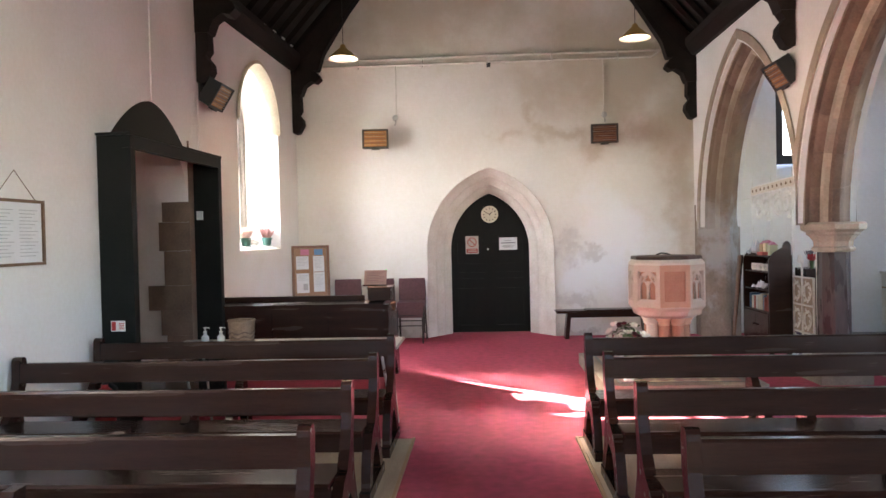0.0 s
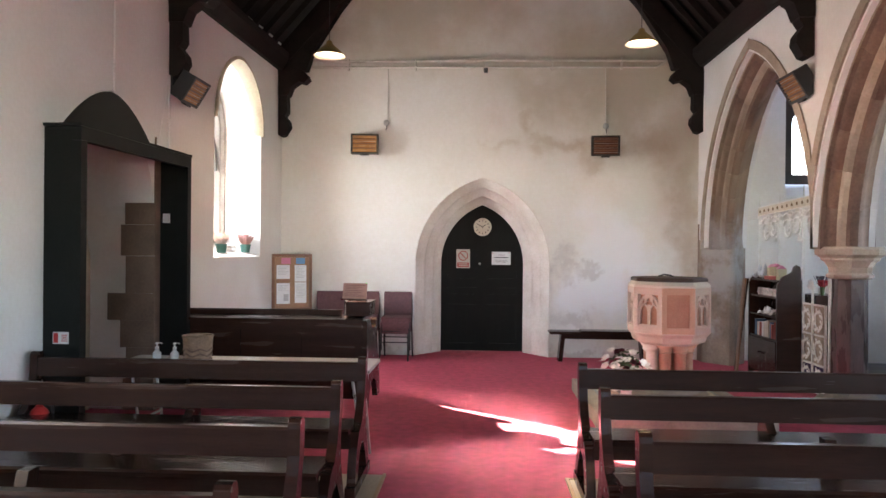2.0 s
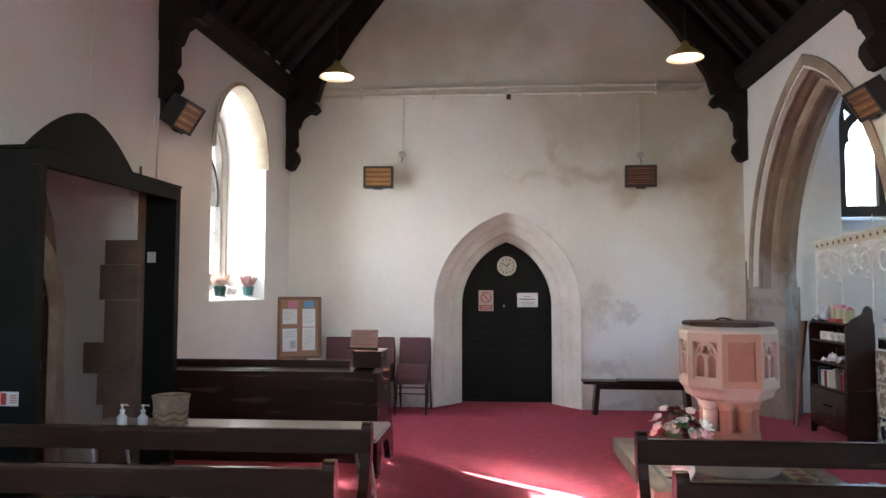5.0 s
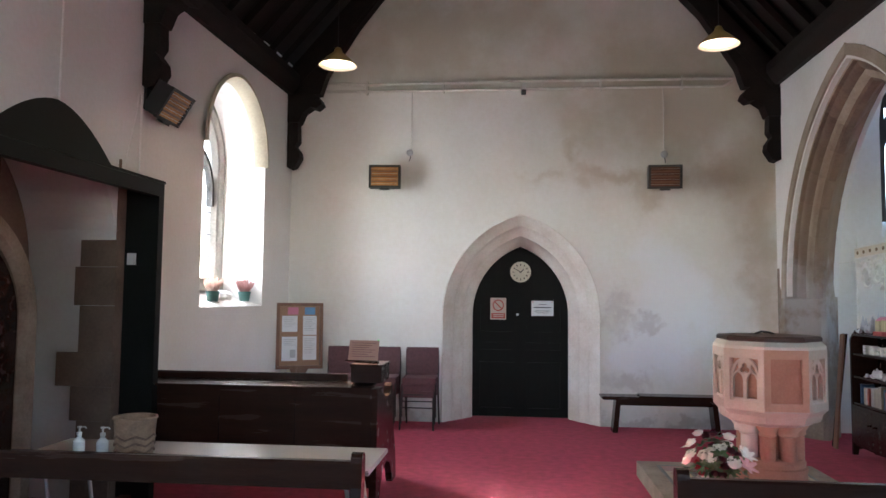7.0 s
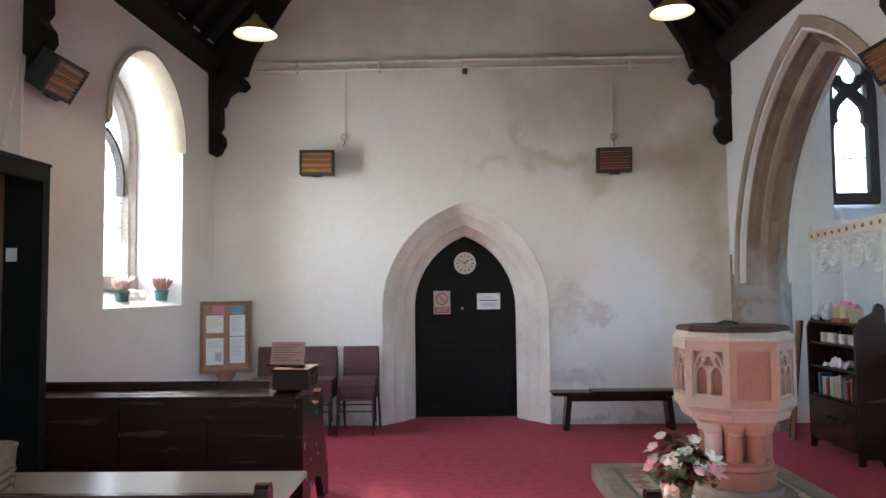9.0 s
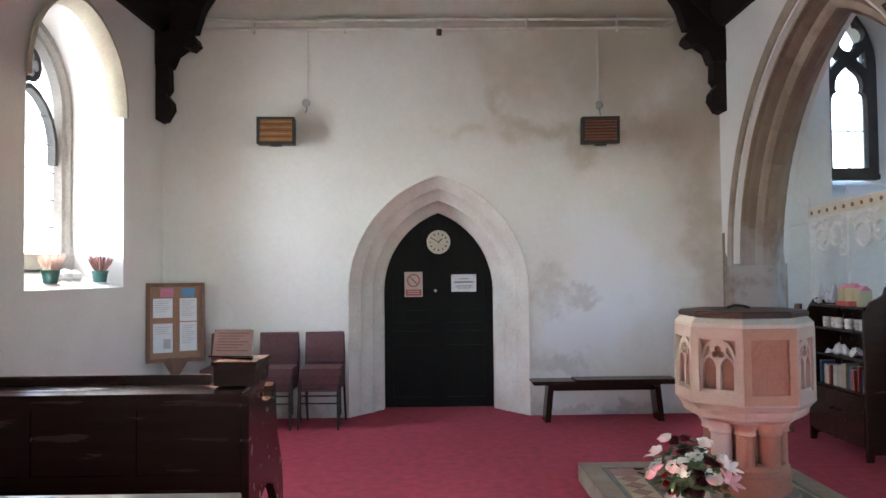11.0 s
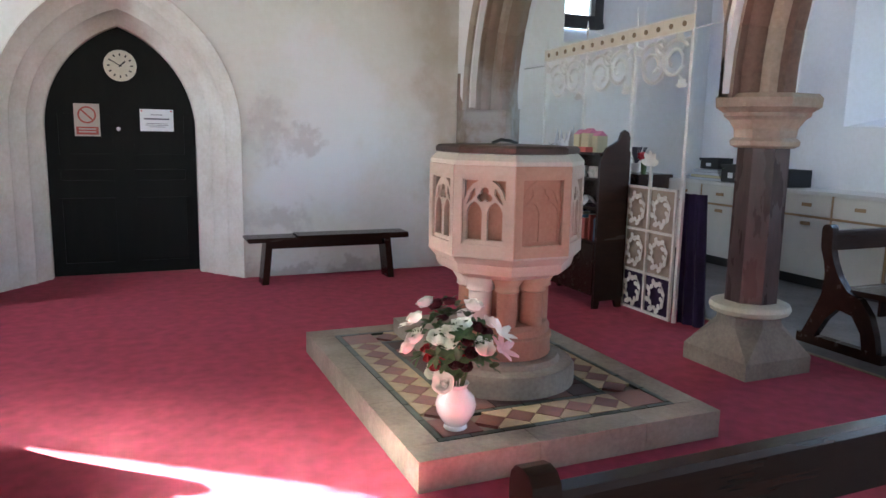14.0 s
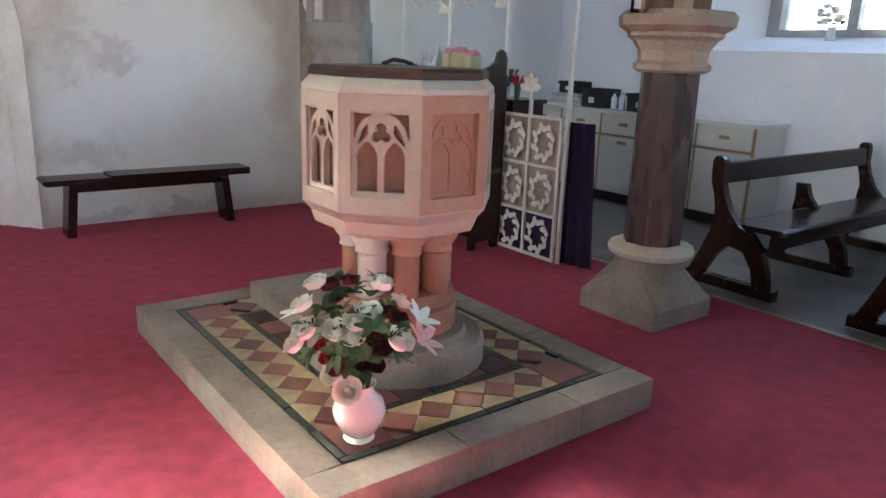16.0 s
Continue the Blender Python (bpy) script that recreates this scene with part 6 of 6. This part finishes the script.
for k in range(4):
    part("tray", box(-0.16, 0.16, -0.24 + 0.02 * k, 0.24 - 0.015 * k, 0.03 * k, 0.03 * k + 0.026), (M_poly, M_carton, M_poly, M_grey)[k], tr, bevel=0.006)
pv = thing("green_bottles", "small dark green bottles and jars on the worktop", "bottles", pose(6.80, 9.45, 0.906))
for k in range(5):
    part("jar", lathe([(0.03, 0), (0.032, 0.09 + 0.015 * (k % 3)), (0.012, 0.12 + 0.015 * (k % 3)), (0.012, 0.15)], 12, cx=0.07 * (k % 2), cy=-0.12 + 0.045 * k), M_leaf if k % 2 else M_clear, pv, smooth=True)
bsk = thing("kettle_tray", "grey tray with folded cloths at the end of the worktop", "tray", pose(6.9, 10.45, 0.906))
part("tray", box(-0.14, 0.14, -0.09, 0.09, 0.0, 0.03), M_grey, bsk, bevel=0.005)
part("cloth", crumpled(0.22, 0.15, 0.05, 21), M_paper, bsk).matrix_basis = Matrix.Translation((0, 0, 0.03))
fl = thing("sill_flowers", "white flowers with green leaves on the aisle window sill", "flowers", pose(SX + 0.20, 7.74, 1.60))
part("vase", lathe([(0.035, 0.0), (0.04, 0.01), (0.03, 0.09), (0.04, 0.11), (0.034, 0.11)], 16), M_clear, fl, smooth=True)
for i in range(13):
    a, rr = rnd.uniform(0, 6.28), rnd.uniform(0.02, 0.11)
    ob = part("white_bloom", rose(0.04), M_fw, fl, smooth=True)
    ob.matrix_basis = Matrix.Translation((rr * math.cos(a), rr * math.sin(a), rnd.uniform(0.14, 0.27)))
for i in range(6):
    ob = part("leaf_spray", leaf_spray(0.05), M_leaf, fl)
    ob.matrix_basis = Matrix.Translation((rnd.uniform(-0.06, 0.06), rnd.uniform(-0.08, 0.08), rnd.uniform(0.11, 0.18)))
# ---- metal edge strip of the carpet ----
finish("trim_carpet_edge", box(4.84, 4.87, 4.99, 10.6, -0.011, 0.006), mat("brass_strip", (0.45, 0.34, 0.20), (0.30, 0.22, 0.13), 10, 0.35, 0.05, 60, metal=0.8), label="worn brass strip along the carpet edge", kind="structure", category="trim")
for x in (0.115, 1.365):
    finish("trim_platform_edge", box(x, x + 0.02, EAST, 4.985, -0.011, 0.018), M_trim, label="brown strip along the pew boards", kind="structure", category="trim")
finish("trim_platform_edge", box(1.39, 3.9, 4.972, 4.99, -0.011, 0.016), M_trim, label="brown strip along the pew boards", kind="structure", category="trim")

# ---- floor tiles of the plinth, laid last ----
TS = 0.1005
tile_me = {}


def tile(x0, x1, y0, y1, m, kind):
    key = (round(x1 - x0, 4), round(y1 - y0, 4), m.name)
    if key not in tile_me:
        w, d = (x1 - x0) / 2 - 0.0012, (y1 - y0) / 2 - 0.0012
        bm = box(-w, w, -d, d, 0.0, 0.0135)
        for v in bm.verts:
            if v.co.z > 0.005:
                v.co.x *= 0.985
                v.co.y *= 0.985
        me = bpy.data.meshes.new("tile")
        bmesh.ops.recalc_face_normals(bm, faces=bm.faces)
        bm.to_mesh(me)
        bm.free()
        me.materials.append(m)
        tile_me[key] = me
    ob = new("tile", tile_me[key])
    ob.parent = plinth
    ob.location = ((x0 + x1) / 2, (y0 + y1) / 2, 0.1182 + rnd.uniform(-0.0006, 0.0006))
    ob.rotation_euler = (rnd.uniform(-0.006, 0.006), rnd.uniform(-0.006, 0.006), 0)


G = 0.032
bx0, bx1, by0, by1 = TX0 + G, TX1 - G, TY0 + G, TY1 - G
# outer and inner green strips
for n0 in range(8):
    a = n0 / 8
    for yy in (TY0, TY1 - G):
        tile(TX0 + (TX1 - TX0) * a, TX0 + (TX1 - TX0) * (a + 1 / 8), yy, yy + G, M_tgrn, "g")
    for xx in (TX0, TX1 - G):
        tile(xx, xx + G, by0 + (by1 - by0) * a, by0 + (by1 - by0) * (a + 1 / 8), M_tgrn, "g")
BW = 0.19
ix0, ix1, iy0, iy1 = bx0 + BW, bx1 - BW, by0 + BW, by1 - BW
for yy in (iy0, iy1 - G):
    for n0 in range(5):
        tile(ix0 + (ix1 - ix0) * n0 / 5, ix0 + (ix1 - ix0) * (n0 + 1) / 5, yy, yy + G, M_tgrn, "g")
for xx in (ix0, ix1 - G):
    for n0 in range(7):
        tile(xx, xx + G, iy0 + G + (iy1 - iy0 - 2 * G) * n0 / 7, iy0 + G + (iy1 - iy0 - 2 * G) * (n0 + 1) / 7, M_tgrn, "g")
# corner squares and chequered bands
for cx in (bx0, bx1 - BW):
    for cy in (by0, by1 - BW):
        tile(cx, cx + BW, cy, cy + BW, M_tred, "r")


def band(u0, u1, v0, along):
    """Red tiles set on their points between buff triangles, along x or y."""
    n = round((u1 - u0) / 0.15)
    s, h = (u1 - u0) / n, BW / 2
    hw = s / 2
    for i in range(n):
        c = u0 + (i + 0.5) * s
        shapes = [([(-hw, 0), (0, -hw), (hw, 0), (0, hw)], M_tred, c)]
        for sd in (-1, 1):
            shapes.append(([(0, sd * hw), (hw, 0.0), (s, sd * hw), (s, sd * h), (0, sd * h)], M_tyel, c))
        for pts, m, cc in shapes:
            if i == n - 1 and m is M_tyel:
                pts = [(min(p, hw), q if p <= hw else (0.0 if abs(q) < h - 1e-6 else q)) for p, q in pts]
                pts = pts[:2] + [pts[3], pts[4]]
            mu, mv = sum(p for p, _ in pts) / len(pts), sum(q for _, q in pts) / len(pts)
            key = ("band", along, m.name, tuple((round(p, 3), round(q, 3)) for p, q in pts))
            if key not in tile_me:
                out = [((p - mu) * 0.97, (q - mv) * 0.97) for p, q in pts]
                bm = prism(out if along == 'x' else [(q, p) for p, q in out], 0.0, 0.0135, 'z')
                bmesh.ops.recalc_face_normals(bm, faces=bm.faces)
                me = bpy.data.meshes.new("tile")
                bm.to_mesh(me)
                bm.free()
                me.materials.append(m)
                tile_me[key] = me
            ob = new("tile", tile_me[key])
            ob.parent = plinth
            a, b = cc + mu, v0 + h + mv
            ob.location = (a, b, 0.1182 + rnd.uniform(-0.0006, 0.0006)) if along == 'x' else (b, a, 0.1182 + rnd.uniform(-0.0006, 0.0006))


for yy in (by0, by1 - BW):
    band(ix0, ix1, yy, 'x')
for xx in (bx0, bx1 - BW):
    band(iy0, iy1, xx, 'y')
fx0, fx1, fy0, fy1 = ix0 + G, ix1 - G, iy0 + G, iy1 - G
for i in range(5):
    for j in range(8):
        tile(fx0 + (fx1 - fx0) * i / 5, fx0 + (fx1 - fx0) * (i + 1) / 5, fy0 + (fy1 - fy0) * j / 8, fy0 + (fy1 - fy0) * (j + 1) / 8, M_tdark if (i + j) % 3 else M_tred, "d")
